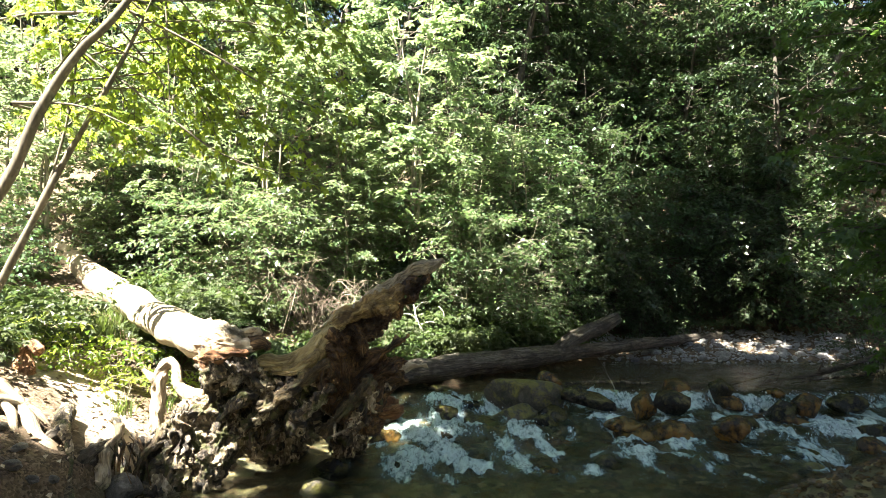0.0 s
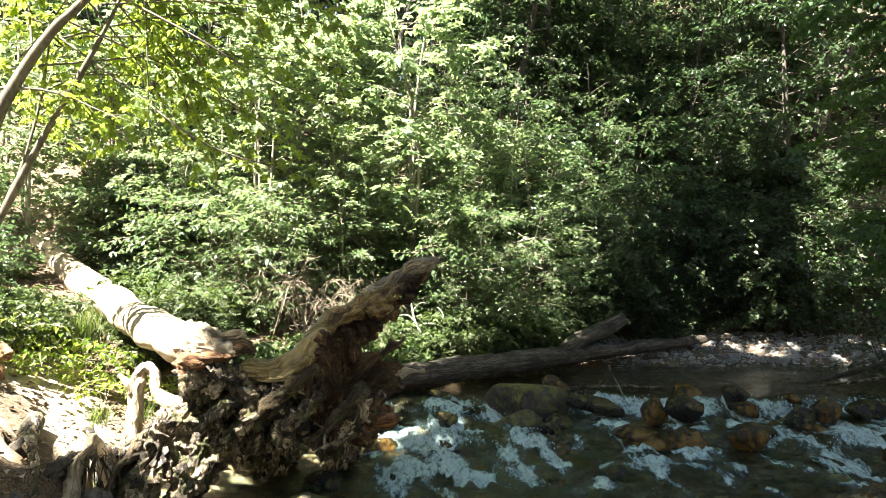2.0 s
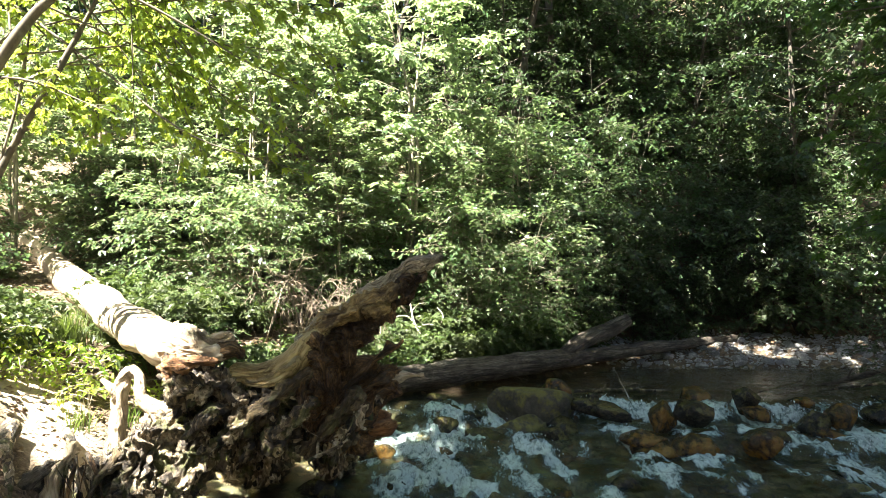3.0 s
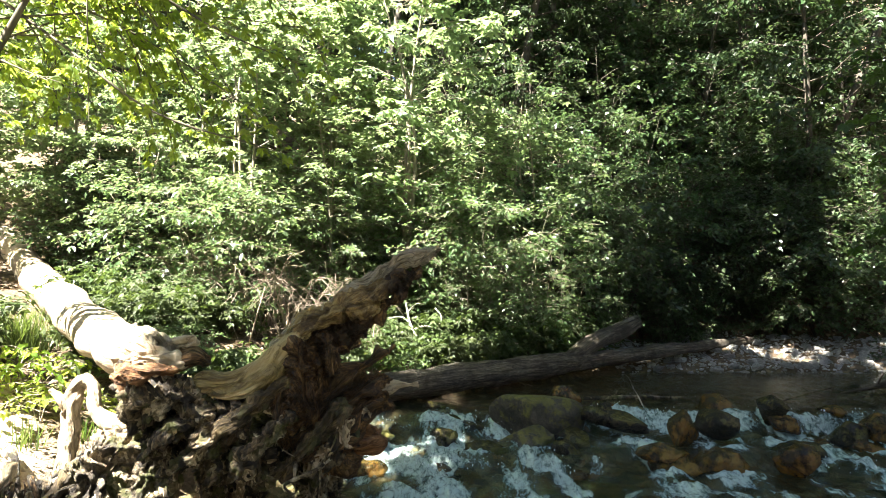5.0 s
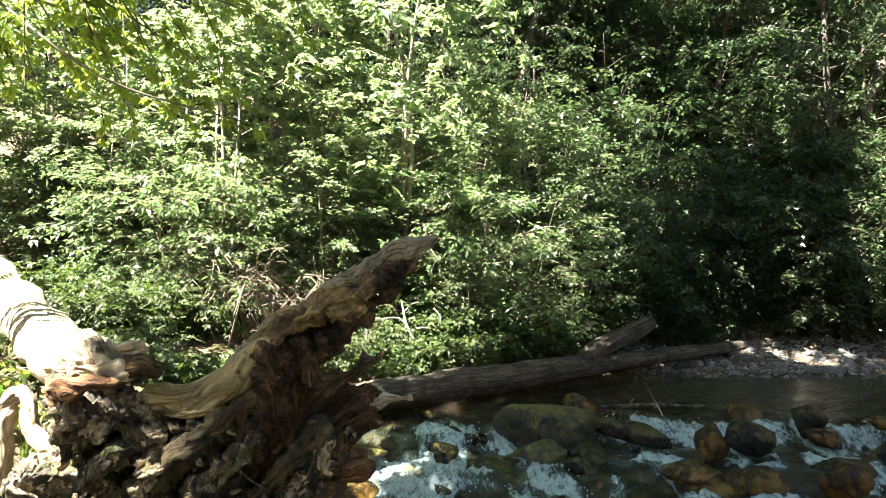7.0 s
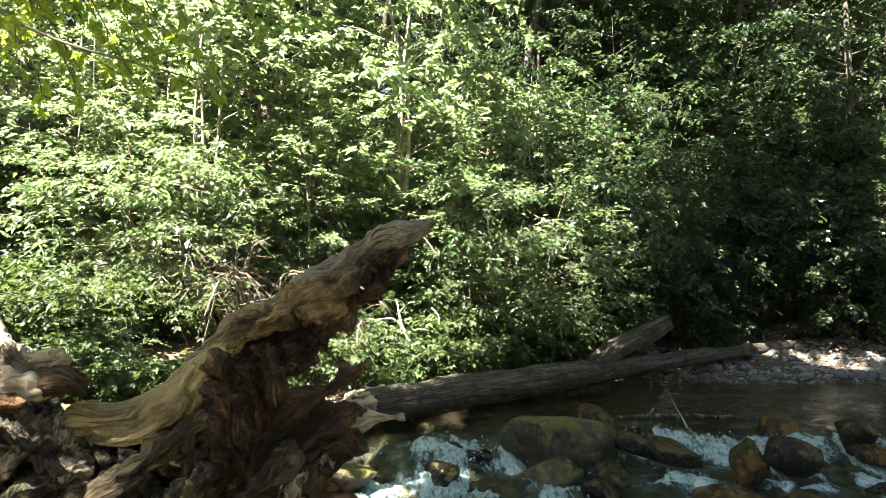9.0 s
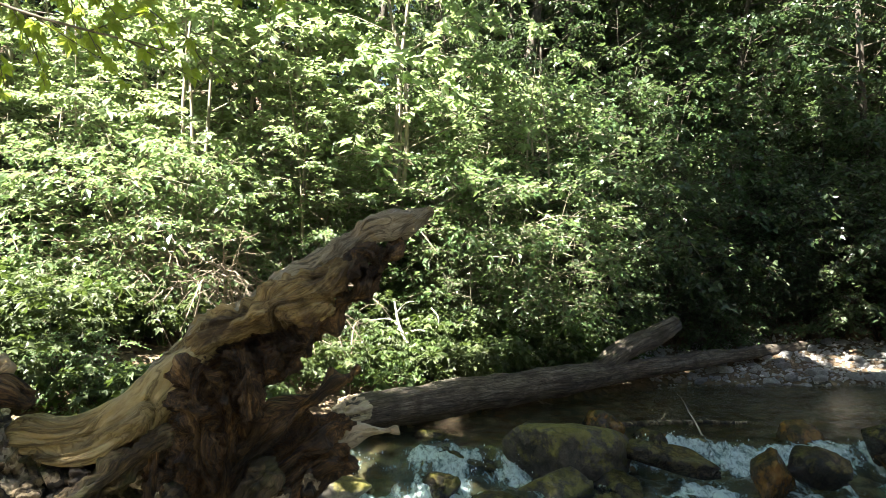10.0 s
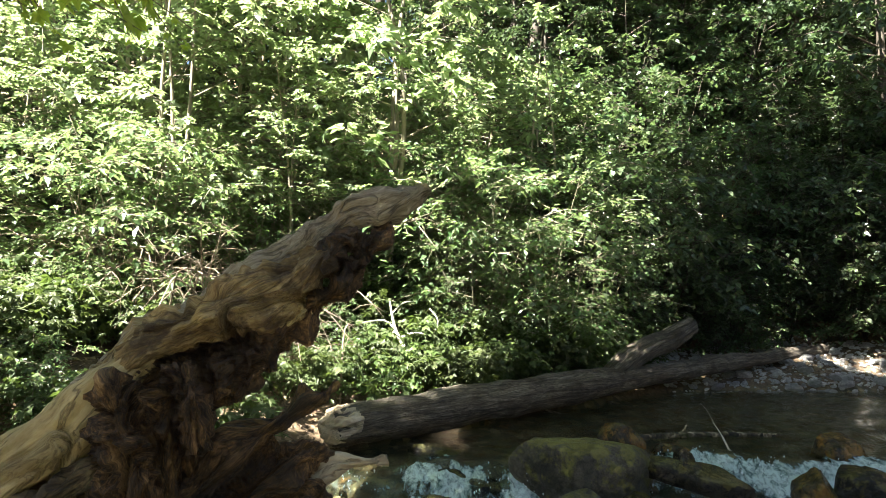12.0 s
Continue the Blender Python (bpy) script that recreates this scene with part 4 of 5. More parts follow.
for k, pts in enumerate([[(-1.74, 6.40, 0.62, 0.05), (-1.62, 6.33, 0.84, 0.075), (-1.44, 6.34, 1.02, 0.085), (-1.26, 6.40, 1.15, 0.07), (-1.16, 6.44, 1.24, 0.04)],
                        [(-1.50, 6.40, 0.55, 0.05), (-1.40, 6.34, 0.74, 0.07), (-1.22, 6.36, 0.92, 0.07), (-1.08, 6.42, 1.02, 0.04)],
                        [(-1.22, 6.46, 0.52, 0.06), (-1.06, 6.42, 0.70, 0.085), (-0.88, 6.46, 0.90, 0.08), (-0.74, 6.54, 1.06, 0.05)],
                        [(-0.98, 6.54, 0.52, 0.06), (-0.82, 6.54, 0.70, 0.08), (-0.66, 6.60, 0.88, 0.07), (-0.54, 6.66, 1.00, 0.04)],
                        [(-2.18, 6.36, 0.72, 0.05), (-2.02, 6.28, 0.86, 0.07), (-1.84, 6.30, 0.98, 0.075), (-1.70, 6.36, 1.04, 0.05)],
                        [(-2.05, 6.38, 0.50, 0.05), (-1.90, 6.32, 0.66, 0.065), (-1.74, 6.34, 0.78, 0.05)]]):
    gnarled("root_rib", [pts], 0.010, WOOD_RIB if k in (0, 2) else WOOD_ROOT, fallen, "brown curved rib of split root wood", 0.030, 0.04, 51.0 + 3 * k, 17.0, 2.6, tears=0.06, flakes=0.035)
rng = np.random.default_rng(41)
for k in range(9):
    bx, bz = rng.uniform(-2.3, -0.7), rng.uniform(0.62, 1.0)
    p0 = np.array([bx, 6.48, bz])
    ax, ln = rng.normal(0, 0.12), rng.uniform(0.15, 0.4)
    p1 = p0 + np.array([ax * 0.5, -0.14, -0.25 * ln])
    p2 = p1 + np.array([ax + rng.normal(0, 0.05), rng.normal(-0.01, 0.03), -ln * 0.4])
    p3 = p2 + np.array([rng.normal(0, 0.08), rng.normal(0.02, 0.03), -ln * 0.35])
    r = rng.uniform(0.004, 0.012)
    wood_tube("root", [(*p0, r), (*p1, r), (*p2, r * 0.75), (*p3, r * 0.3)], 14, 7, WOOD_ROOT, fallen, "", r * 0.5, r * 0.5, k, 30, 4)

log = thing("fallen_log", "grey weathered log with a forked limb lying across the stream bank", "log")
wood_tube("trunk", [(-0.93, 10.02, 0.62, 0.16), (-0.70, 10.18, 0.64, 0.19), (0.6, 11.1, 0.68, 0.185), (2.37, 12.4, 0.73, 0.175), (4.2, 13.5, 0.80, 0.13), (5.82, 14.39, 0.88, 0.10), (6.6, 14.8, 0.9, 0.08)],
          140, 28, WOOD_LOG, log, "", 0.02, 0.03, 11.0)
wood_tube("forked_limb", [(2.10, 12.22, 0.70, 0.13), (2.42, 12.46, 0.90, 0.165), (2.75, 12.68, 1.07, 0.16), (3.15, 12.95, 1.19, 0.15), (3.62, 13.25, 1.36, 0.125)], 40, 20, WOOD_LOG, log, "", 0.015, 0.025, 12.0)
gnarled("broken_end", [[(-1.00, 9.97, 0.60, 0.10), (-0.90, 10.04, 0.62, 0.165), (-0.78, 10.13, 0.635, 0.178)]], 0.012, WOOD_PALE, log, "bleached broken end", 0.030, 0.04, 13.0, 15.0, 2.0, tears=0.04, flakes=0.02)

# pale exposed roots that hang over the near bank
rng = np.random.default_rng(52)
for k in range(8):
    x0 = rng.uniform(-4.7, -3.2)
    y0 = rng.uniform(5.6, 6.9)
    r = rng.uniform(0.03, 0.085)
    root = thing("exposed_root", "sun-bleached tree root over the sandy bank", "root", group="roots on the bank")
    az = rng.uniform(-0.9, 0.5)
    pts = []
    for s in range(5):
        px, py = x0 + 0.28 * s * math.cos(az) + rng.normal(0, 0.05), y0 + 0.28 * s * math.sin(az) + rng.normal(0, 0.05)
        pts.append((px, py, gz(px, py) + r * (0.9 - 0.25 * s) + 0.10 * math.sin(s * 1.3) * rng.uniform(0.2, 1), r * (1 - 0.13 * s)))
    wood_tube("root_body", pts, 26, 12, WOOD_PALE if k % 3 else WOOD_ROOT, root, "", r * 0.3, r * 0.5, k, 20, 2)


# ---- plants ----
def leaves_mesh(name, pos, way, nrm, size, lobes, material, rng, slim=0.62):
    """Leaves of two folded triangles a lobe."""
    fans = {1: [(0, 1)], 3: [(0, 1), (0.95, 0.85), (-0.95, 0.85)], 5: [(0, 1), (0.75, 0.88), (-0.75, 0.88), (1.5, 0.6), (-1.5, 0.6)]}[lobes]
    soup = Soup()
    side = unit(np.cross(nrm, way))
    nrm = unit(np.cross(way, side))
    vs = []
    for ang, s in fans:
        d = way * math.cos(ang) + side * math.sin(ang)
        e = unit(np.cross(nrm, d))
        ln = (size * s)[:, None]
        w = ln * slim * 0.5
        lift = nrm * ln * 0.10
        base = pos
        tip = pos + d * ln - np.array([0, 0, 1]) * ln * rng.uniform(0.0, 0.3, len(pos))[:, None]
        mid = pos + d * ln * 0.45
        vs.append(np.stack([base, mid + e * w + lift, tip, mid - e * w + lift], 1))
    v = np.stack(vs, 1).reshape(-1, 3)
    n = len(v) // 4
    i = np.arange(n) * 4
    soup.add(v, np.stack([i, i + 1, i + 2], 1), np.stack([i, i + 2, i + 3], 1))
    return soup.mesh(name, material, False)


def foliage(limbs, rng, twigs, tlen, leaves, size, lobes, material, parent, bark, droop=0.15, flat=0.35, name="crown", start=0.2, slim=0.62, hang=0.55):
    """Twigs and leaves along limbs (arrays of x, y, z, radius): a part for the twigs and one for the leaves."""
    soup, pos, way, nrm = Soup(), [], [], []
    for a in limbs:
        p = a[:, :3]
        for k in range(twigs):
            u = start + (1 - start) * (k + rng.random()) / twigs
            i = min(int(u * (len(p) - 1)), len(p) - 2)
            f = u * (len(p) - 1) - i
            b = p[i] * (1 - f) + p[i + 1] * f
            t = unit(p[i + 1] - p[i])
            sd = unit(np.cross(t, (0, 0, 1.0)) + 1e-6) * (1 if k % 2 else -1)
            d = unit(t * rng.uniform(0.3, 1.0) + sd * rng.uniform(0.3, 1.0) + np.array([0, 0, rng.normal(0.0, 0.35)]))
            ln = tlen * rng.uniform(0.5, 1.3)
            e = b + d * ln + np.array([0, 0, -droop * ln])
            m = (b + e) / 2 + np.array([0, 0, 0.06 * ln])
            if tlen < 0.6:
                soup.add(*tube(np.array([b, e]), [0.006, 0.002], 3, False))
            c = (np.arange(leaves) + rng.random(leaves)) / leaves
            q = b + (e - b) * c[:, None] + np.array([0, 0, 1]) * (0.06 * ln * np.sin(np.pi * c))[:, None] + rng.normal(0, 0.03, (leaves, 3))
            s2 = unit(np.cross(d, (0, 0, 1.0)) + 1e-6)
            sg = np.where(np.arange(leaves) % 2, 1, -1)[:, None]
            w = unit(d * 0.5 + s2 * sg * 0.9 + rng.normal(0, 0.3, (leaves, 3)) + np.array([0, 0, -hang]))
            pos.append(q)
            way.append(w)
            nrm.append(unit(np.array([0, 0, 1.0]) + rng.normal(0, flat, (leaves, 3))))
    pos, way, nrm = np.concatenate(pos), np.concatenate(way), np.concatenate(nrm)
    sizes = size * rng.uniform(0.6, 1.25, len(pos))
    if soup.n:
        put_part("twig_growth", soup.mesh("twig_growth", bark), parent, kind="stuff")
    put_part(name, leaves_mesh(name, pos, way, nrm, sizes, lobes, material, rng, slim), parent, kind="stuff")


def plant(name, label, category, seed, H, R, stems, limbs, twigs, leaves, size, lobes, material, bark, tlen=0.4, low=0.2, stem_r=0.02, lean=0.35, droop=0.15, flat=0.35, slim=0.62, hang=0.55, group=""):
    rng = np.random.default_rng(seed)
    ob = thing(name, label, category, group=group)
    every = []
    wood = Soup()
    for s in range(stems):
        az = 2 * np.pi * (s + rng.random()) / stems
        out = lean * R * (0.3 + 0.7 * rng.random()) * (0 if stems == 1 else 1)
        top = np.array([out * math.cos(az), out * math.sin(az), H * rng.uniform(0.75, 1.0)])
        mid = top * 0.5 + np.append(rng.normal(0, 0.04 * H, 2), 0)
        a = spline([(*(top * 0.02), stem_r), (*mid, stem_r * 0.7), (*top, stem_r * 0.15)], 9)
        put_part("stem", Soup().add(*tube(a[:, :3], a[:, 3], 7 if H > 3 else 4)).mesh("stem", bark), ob)
        for l in range(limbs):
            f = low + (1 - low) * (l + rng.random()) / limbs
            i = min(int(f * 8), 7)
            b = a[i, :3] + (a[i + 1, :3] - a[i, :3]) * (f * 8 - i)
            az2 = l * 2.4 + s + rng.normal(0, 0.3)
            ln = R * (0.35 + 0.65 * math.sin(math.pi * min(1, max(0, 0.12 + 0.8 * (f - low) / (1 - low))))) * rng.uniform(0.7, 1.15)
            el = rng.uniform(0.05, 0.55)
            d = np.array([math.cos(az2) * math.cos(el), math.sin(az2) * math.cos(el), math.sin(el)])
            m = b + d * ln * 0.55
            e = b + d * ln + np.array([0, 0, -0.22 * ln])
            r = max(stem_r * 0.35 * (1 - 0.5 * f), 0.005)
            c = spline([(*b, r), (*m, r * 0.7), (*e, r * 0.3)], 4)
            if stems > 1 and stems * limbs < 40 and H > 1:
                put_part("branch", Soup().add(*tube(c[:, :3], c[:, 3], 4, False)).mesh("branch", bark), ob)
            else:
                wood.add(*tube(c[:, :3], c[:, 3], 4, False))
            every.append(c)
    if wood.n:
        put_part("branch_growth", wood.mesh("branch_growth", bark), ob, kind="stuff")
    foliage(every, rng, twigs, tlen, leaves, size, lobes, material, ob, bark, droop, flat, slim=slim, hang=hang)
    return ob


def stand(ob, x, y, turn=0.0, scale=1.0, sink=0.06, tip=0.0):
    """Sets a plant on the ground; tip leans it to the right (x)."""
    ob.location = (x, y, gz(x, y) - sink)
    ob.rotation_euler = (Matrix.Rotation(tip, 3, "Y") @ Matrix.Rotation(turn, 3, "Z")).to_euler()
    ob.scale = (scale, scale, scale)
    return ob


def another(ob, x, y, turn, scale, tip=0.0):
    c = copy_thing(ob, Matrix.Identity(4))
    return stand(c, x, y, turn, scale, tip=tip)


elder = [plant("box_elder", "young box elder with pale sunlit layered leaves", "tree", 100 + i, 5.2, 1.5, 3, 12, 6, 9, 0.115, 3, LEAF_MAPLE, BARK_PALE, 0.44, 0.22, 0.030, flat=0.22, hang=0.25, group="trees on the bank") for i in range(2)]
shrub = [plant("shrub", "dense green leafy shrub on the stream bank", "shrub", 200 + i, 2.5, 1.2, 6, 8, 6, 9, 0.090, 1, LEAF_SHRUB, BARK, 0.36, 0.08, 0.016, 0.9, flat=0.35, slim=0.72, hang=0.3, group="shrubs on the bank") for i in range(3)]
# shrubs in the paler leaf colour that stands in for sunlight
pale = [plant("shrub", "green leafy shrub on the bank, leaf colour paled for sunlight", "shrub", 250 + i, 2.4, 1.2, 5, 8, 6, 9, 0.088, 1, LEAF_SUNLIT, BARK_PALE, 0.38, 0.10, 0.012, 0.9, flat=0.3, hang=0.3, group="shrubs on the bank") for i in range(2)]
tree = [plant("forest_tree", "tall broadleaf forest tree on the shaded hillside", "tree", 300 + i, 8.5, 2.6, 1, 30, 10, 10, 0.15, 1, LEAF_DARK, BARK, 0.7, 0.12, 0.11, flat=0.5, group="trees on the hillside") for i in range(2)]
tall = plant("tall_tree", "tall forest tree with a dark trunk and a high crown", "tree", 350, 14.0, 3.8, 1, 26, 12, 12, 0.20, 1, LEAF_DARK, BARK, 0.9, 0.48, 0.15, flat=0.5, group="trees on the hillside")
herb = [plant("herb", "low bright green broad-leaved herb", "plant", 400 + i, 0.55, 0.42, 7, 4, 4, 4, 0.062, 3, LEAF_HERB, LEAF_HERB, 0.16, 0.3, 0.006, 0.9, group="herbs on the bank") for i in range(2)]

# plants of the near bank
another(shrub[0], -6.0, 8.0, 1.0, 0.7)
another(shrub[1], -6.6, 6.9, 2.0, 0.8)
another(shrub[2], -7.6, 8.8, 3.0, 0.9)
another(shrub[1], -7.2, 10.0, 0.5, 0.8)
# the two sunlit elders above the log, and those behind the fallen trunk
stand(elder[0], -0.72, 13.3, 0.4, 1.5)
stand(elder[1], -3.4, 12.3, 1.7, 1.15)
another(elder[0], -5.4, 12.6, 2.2, 1.1)
another(elder[1], -2.2, 13.4, 0.2, 1.25)
another(elder[0], -7.0, 11.2, 4.0, 1.0)
another(elder[1], 1.6, 14.3, 3.0, 0.95)
another(elder[0], -8.6, 12.8, 5.1, 1.15)
another(elder[0], -10.5, 13.5, 0.7, 1.0)

another(elder[0], -1.8, 12.2, 3.3, 0.75)
another(elder[0], -4.6, 11.4, 5.5, 0.7)
another(elder[1], -6.2, 12.0, 0.1, 0.8)
another(elder[0], -2.9, 14.4, 4.4, 1.5)
another(elder[1], -5.2, 14.9, 2.4, 1.5)
another(elder[0], -8.0, 15.0, 1.4, 1.5)

stand(shrub[0], 3.0, 14.7, 0, 1.2)
another(pale[0], 1.3, 13.0, 0.6, 1.15)
another(pale[1], 2.3, 13.7, 2.6, 1.0)
another(pale[0], 0.2, 12.9, 4.1, 1.2)
stand(shrub[1], 3.8, 14.9, 1, 1.35)
stand(shrub[2], 2.5, 14.4, 2, 1.0)
rng = np.random.default_rng(77)
n = 0
for k in range(900):
    x, y = rng.uniform(-12, 12), rng.uniform(6.5, 18)
    d = float(shore(np.array([x]), np.array([y]))[0])
    if d < 0.55 or d > 6.5 or (3.3 < x < 9.5 and d < 1.7 and y < 15.6):
        continue
    if y < 9 and x < 0 or math.hypot(x + 1.6, y - 11.2) < 1.2:
        continue
    # the fallen trunk lies here
    t = np.clip(((x + 2.5) * -0.63 + (y - 6.8) * 0.77), 0, 12)
    if math.hypot(x + 2.5 + 0.63 * t, y - 6.8 - 0.77 * t) < 0.9 or (x < -2.5 and y < 6.8 + 1.05 * (-2.5 - x) and x > -6.2):
        continue
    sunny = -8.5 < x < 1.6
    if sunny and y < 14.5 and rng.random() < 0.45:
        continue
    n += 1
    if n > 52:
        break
    # sunlit colour inside the bright strip, the darker shrub outside it
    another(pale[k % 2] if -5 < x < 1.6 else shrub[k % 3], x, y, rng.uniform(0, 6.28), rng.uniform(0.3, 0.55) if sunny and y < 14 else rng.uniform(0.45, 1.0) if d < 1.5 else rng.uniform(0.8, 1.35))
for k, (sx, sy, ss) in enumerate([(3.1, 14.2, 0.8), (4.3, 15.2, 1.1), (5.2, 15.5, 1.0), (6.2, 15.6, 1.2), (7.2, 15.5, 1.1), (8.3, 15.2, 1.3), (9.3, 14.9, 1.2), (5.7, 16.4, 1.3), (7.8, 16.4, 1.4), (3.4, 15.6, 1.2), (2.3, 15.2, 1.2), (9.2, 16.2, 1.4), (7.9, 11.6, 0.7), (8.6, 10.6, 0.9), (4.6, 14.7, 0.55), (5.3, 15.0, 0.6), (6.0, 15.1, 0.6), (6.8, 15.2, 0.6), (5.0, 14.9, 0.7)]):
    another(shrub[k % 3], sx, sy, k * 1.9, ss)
stand(pale[0], 0.6, 12.6, 1.0, 0.8)
stand(pale[1], 1.7, 13.0, 2.0, 0.95)
n = 0
for k in range(500):
    x, y = rng.uniform(-10, 2.2), rng.uniform(10.4, 14.2)
    d = float(shore(np.array([x]), np.array([y]))[0])
    t = np.clip(((x + 2.5) * -0.63 + (y - 6.8) * 0.77), 0, 12)
    if d < 0.8 or math.hypot(x + 2.5 + 0.63 * t, y - 6.8 - 0.77 * t) < 0.8 or (x < -2.5 and y < 6.8 + 1.15 * (-2.5 - x)) or math.hypot(x + 2.2, y - 11.2) < 0.8 or math.hypot(x + 0.2, y - 11.2) < 1.0:
        continue
    n += 1
    if n > 34:
        break
    # the darker shrub leaf dims the left end, sunlit colour brightens the rest
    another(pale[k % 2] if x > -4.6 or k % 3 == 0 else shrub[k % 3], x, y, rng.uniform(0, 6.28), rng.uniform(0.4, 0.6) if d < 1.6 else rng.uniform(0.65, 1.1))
stand(tall, 6.9, 17.4, 0, 1.0, tip=0.28)
for k, (tx, ty) in enumerate([(1.4, 16.8), (3.4, 18.4), (8.6, 17.0), (0.2, 19.6), (6.8, 20.6), (-1.8, 18.2), (11.2, 18.6), (2.6, 21.6), (9.6, 21.8), (-3.6, 20.6), (11.6, 15.9), (13.4, 16.0)]):
    another(tall, tx, ty, 1.7 * k, 0.85 + 0.05 * (k % 5), tip=(0.22, 0.05, 0.3, -0.05, 0.12)[k % 5])
stand(tree[0], 6.6, 18.0, 0, 0.8, tip=0.15)
stand(tree[1], 9.0, 16.8, 1, 1.0)
for k, (sx, sy, ss) in enumerate([(3.1, 17.4, 1.2), (4.1, 18.0, 1.5), (5.1, 17.3, 1.2), (3.7, 19.2, 1.6), (5.4, 19.4, 1.7), (4.6, 20.8, 1.9), (6.2, 18.4, 1.5), (3.0, 20.6, 1.8), (6.4, 20.6, 1.9), (7.4, 19.2, 1.7), (4.0, 22.4, 2.2), (5.8, 22.6, 2.2), (9.2, 18.2, 1.6), (10.4, 18.6, 1.8), (11.4, 19.2, 1.7), (9.8, 20.4, 2.0), (11.2, 21.0, 2.0)]):
    another(shrub[k % 3], sx, sy, k * 2.3, ss)
n = 0
for k in range(400):
    x, y = rng.uniform(-17, 20), rng.uniform(15.5, 30)
    d = float(shore(np.array([x]), np.array([y]))[0])
    if d < 2.5 or (x < 1 and y < 16.5):
        continue
    n += 1
    if n > 54:
        break
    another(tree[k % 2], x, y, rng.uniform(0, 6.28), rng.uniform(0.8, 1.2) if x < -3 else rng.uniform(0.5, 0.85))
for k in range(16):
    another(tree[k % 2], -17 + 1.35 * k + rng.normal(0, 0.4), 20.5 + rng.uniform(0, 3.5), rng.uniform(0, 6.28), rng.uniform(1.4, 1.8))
# unseen trees added behind and beside the walk, to shade the bright ground there
for k in range(46):
    if k < 16:
        x, y = -21 + 2.8 * k + rng.normal(0, 0.5), rng.uniform(-8.5, -5.5)
    elif k < 28:
        x, y = -22 + 4.0 * (k - 16), rng.uniform(-14, -11)
    elif k < 34:
        x, y = rng.uniform(-12, -6.5), -7.0 + 0.7 * (k - 28)
    elif k < 40:
        x, y = rng.uniform(6.0, 12), -4.0 + 1.2 * (k - 34)
    else:
        x, y = rng.uniform(-19, -16.5), 2.4 * (k - 40)
    another(tree[k % 2], x, y, rng.uniform(0, 6.28), rng.uniform(0.95, 1.2) if k > 27 else rng.uniform(1.2, 1.7))
stand(herb[0], 0.2, 11.6, 0, 1.2)
stand(herb[1], 0.7, 12.0, 0, 1.2)
n = 0
for k in range(600):
    x, y = rng.uniform(-9, 6), rng.uniform(7, 15)
    d = float(shore(np.array([x]), np.array([y]))[0])
    if d < 0.15 or d > 3.5 or (3.3 < x and d < 1.6) or (x < -2.5 and y < 8.2 + 1.2 * (-2.5 - x) and not (x < -4.4 and y > 7.4 and y < 5.2 - x * 0.6)):
        continue
    if math.hypot(x + 2.3, y - 10.7) < 1.0:
        continue
    n += 1
    if n > 70:
        break
    another(herb[k % 2], x, y, rng.uniform(0, 6.28), rng.uniform(0.7, 1.5))

# herbs between the fallen trunk and the stream
for k in range(34):
    y = rng.uniform(7.9, 10.6)
    x = rng.uniform(-2.85 - 0.83 * (y - 7.65), -1.3)
    if shore(np.array([x]), np.array([y]))[0] > 0.12 and not (y > 8.9 and x > -2.9):
        another(herb[k % 2], x, y, rng.uniform(0, 6.28), rng.uniform(0.8, 1.4))
for k, (x, y) in enumerate([(-3.3, 9.2), (-3.6, 9.9), (-2.9, 8.7)]):
    another(pale[k % 2], x, y, k * 1.7, 0.26 + 0.03 * (k % 3))

for k, (x, y) in enumerate([(-1.2, 10.8), (-0.9, 11.3), (-1.5, 10.5), (-0.6, 11.1), (-1.9, 10.2), (-0.2, 11.5), (-2.9, 10.3), (0.5, 11.75), (1.0, 12.1)]):
    another(herb[k % 2], x, y, k * 1.1, 0.9 + 0.12 * (k % 4))
for k, (x, y) in enumerate([(-3.0, 10.6), (-1.6, 11.0), (-2.2, 11.8), (-1.1, 11.7)]):
    another(pale[k % 2], x, y, k * 2.1, 0.30 + 0.05 * (k % 3))


def big_limb_tree(name, label, seed, stems, limbs, twigs, tlen, leaves, size, lobes, material, bark, start=0.2):
    """A tree whose stems and limbs are laid out one by one."""
    rng = np.random.default_rng(seed)
    ob = thing(name, label, "tree")
    every = []
    for pts in stems:
        a = spline(pts, 6 * len(pts))
        wood_tube("stem", pts, 8 * len(pts), 12, bark, ob, "", 0.004, 0.008, seed, 10, 1)
    for pts in limbs:
        c = spline(pts, 4 * len(pts))
        put_part("branch", Soup().add(*tube(c[:, :3], c[:, 3], 6, False)).mesh("branch", bark), ob)
        every.append(c)
    foliage(every, rng, twigs, tlen, leaves, size, lobes, material, ob, bark, 0.25, 0.4, start=start)
    return ob


# the leaning tree whose canopy hangs over the near bank
rng = np.random.default_rng(5)
limbs = []
for k in range(12):
    u = rng.random()
    b = np.array([-4.7 + 2.4 * u, 6.6 + 0.2 * u, 3.8 + 3.0 * u])
    az = rng.uniform(-1.3, 1.6) if k % 4 else rng.uniform(1.6, 4.6)
    ln = rng.uniform(0.8, 2.3)
    e = b + np.array([math.cos(az) * ln, math.sin(az) * ln * 0.8, rng.uniform(-0.35, 0.6)])
    e[1:] = max(e[1], 6.6), max(e[2], 3.55 + 0.12 * (e[0] + 4))
    limbs.append([(*b, 0.022), (*((b + e) / 2 + (0, 0, 0.12)), 0.013), (*e, 0.005)])
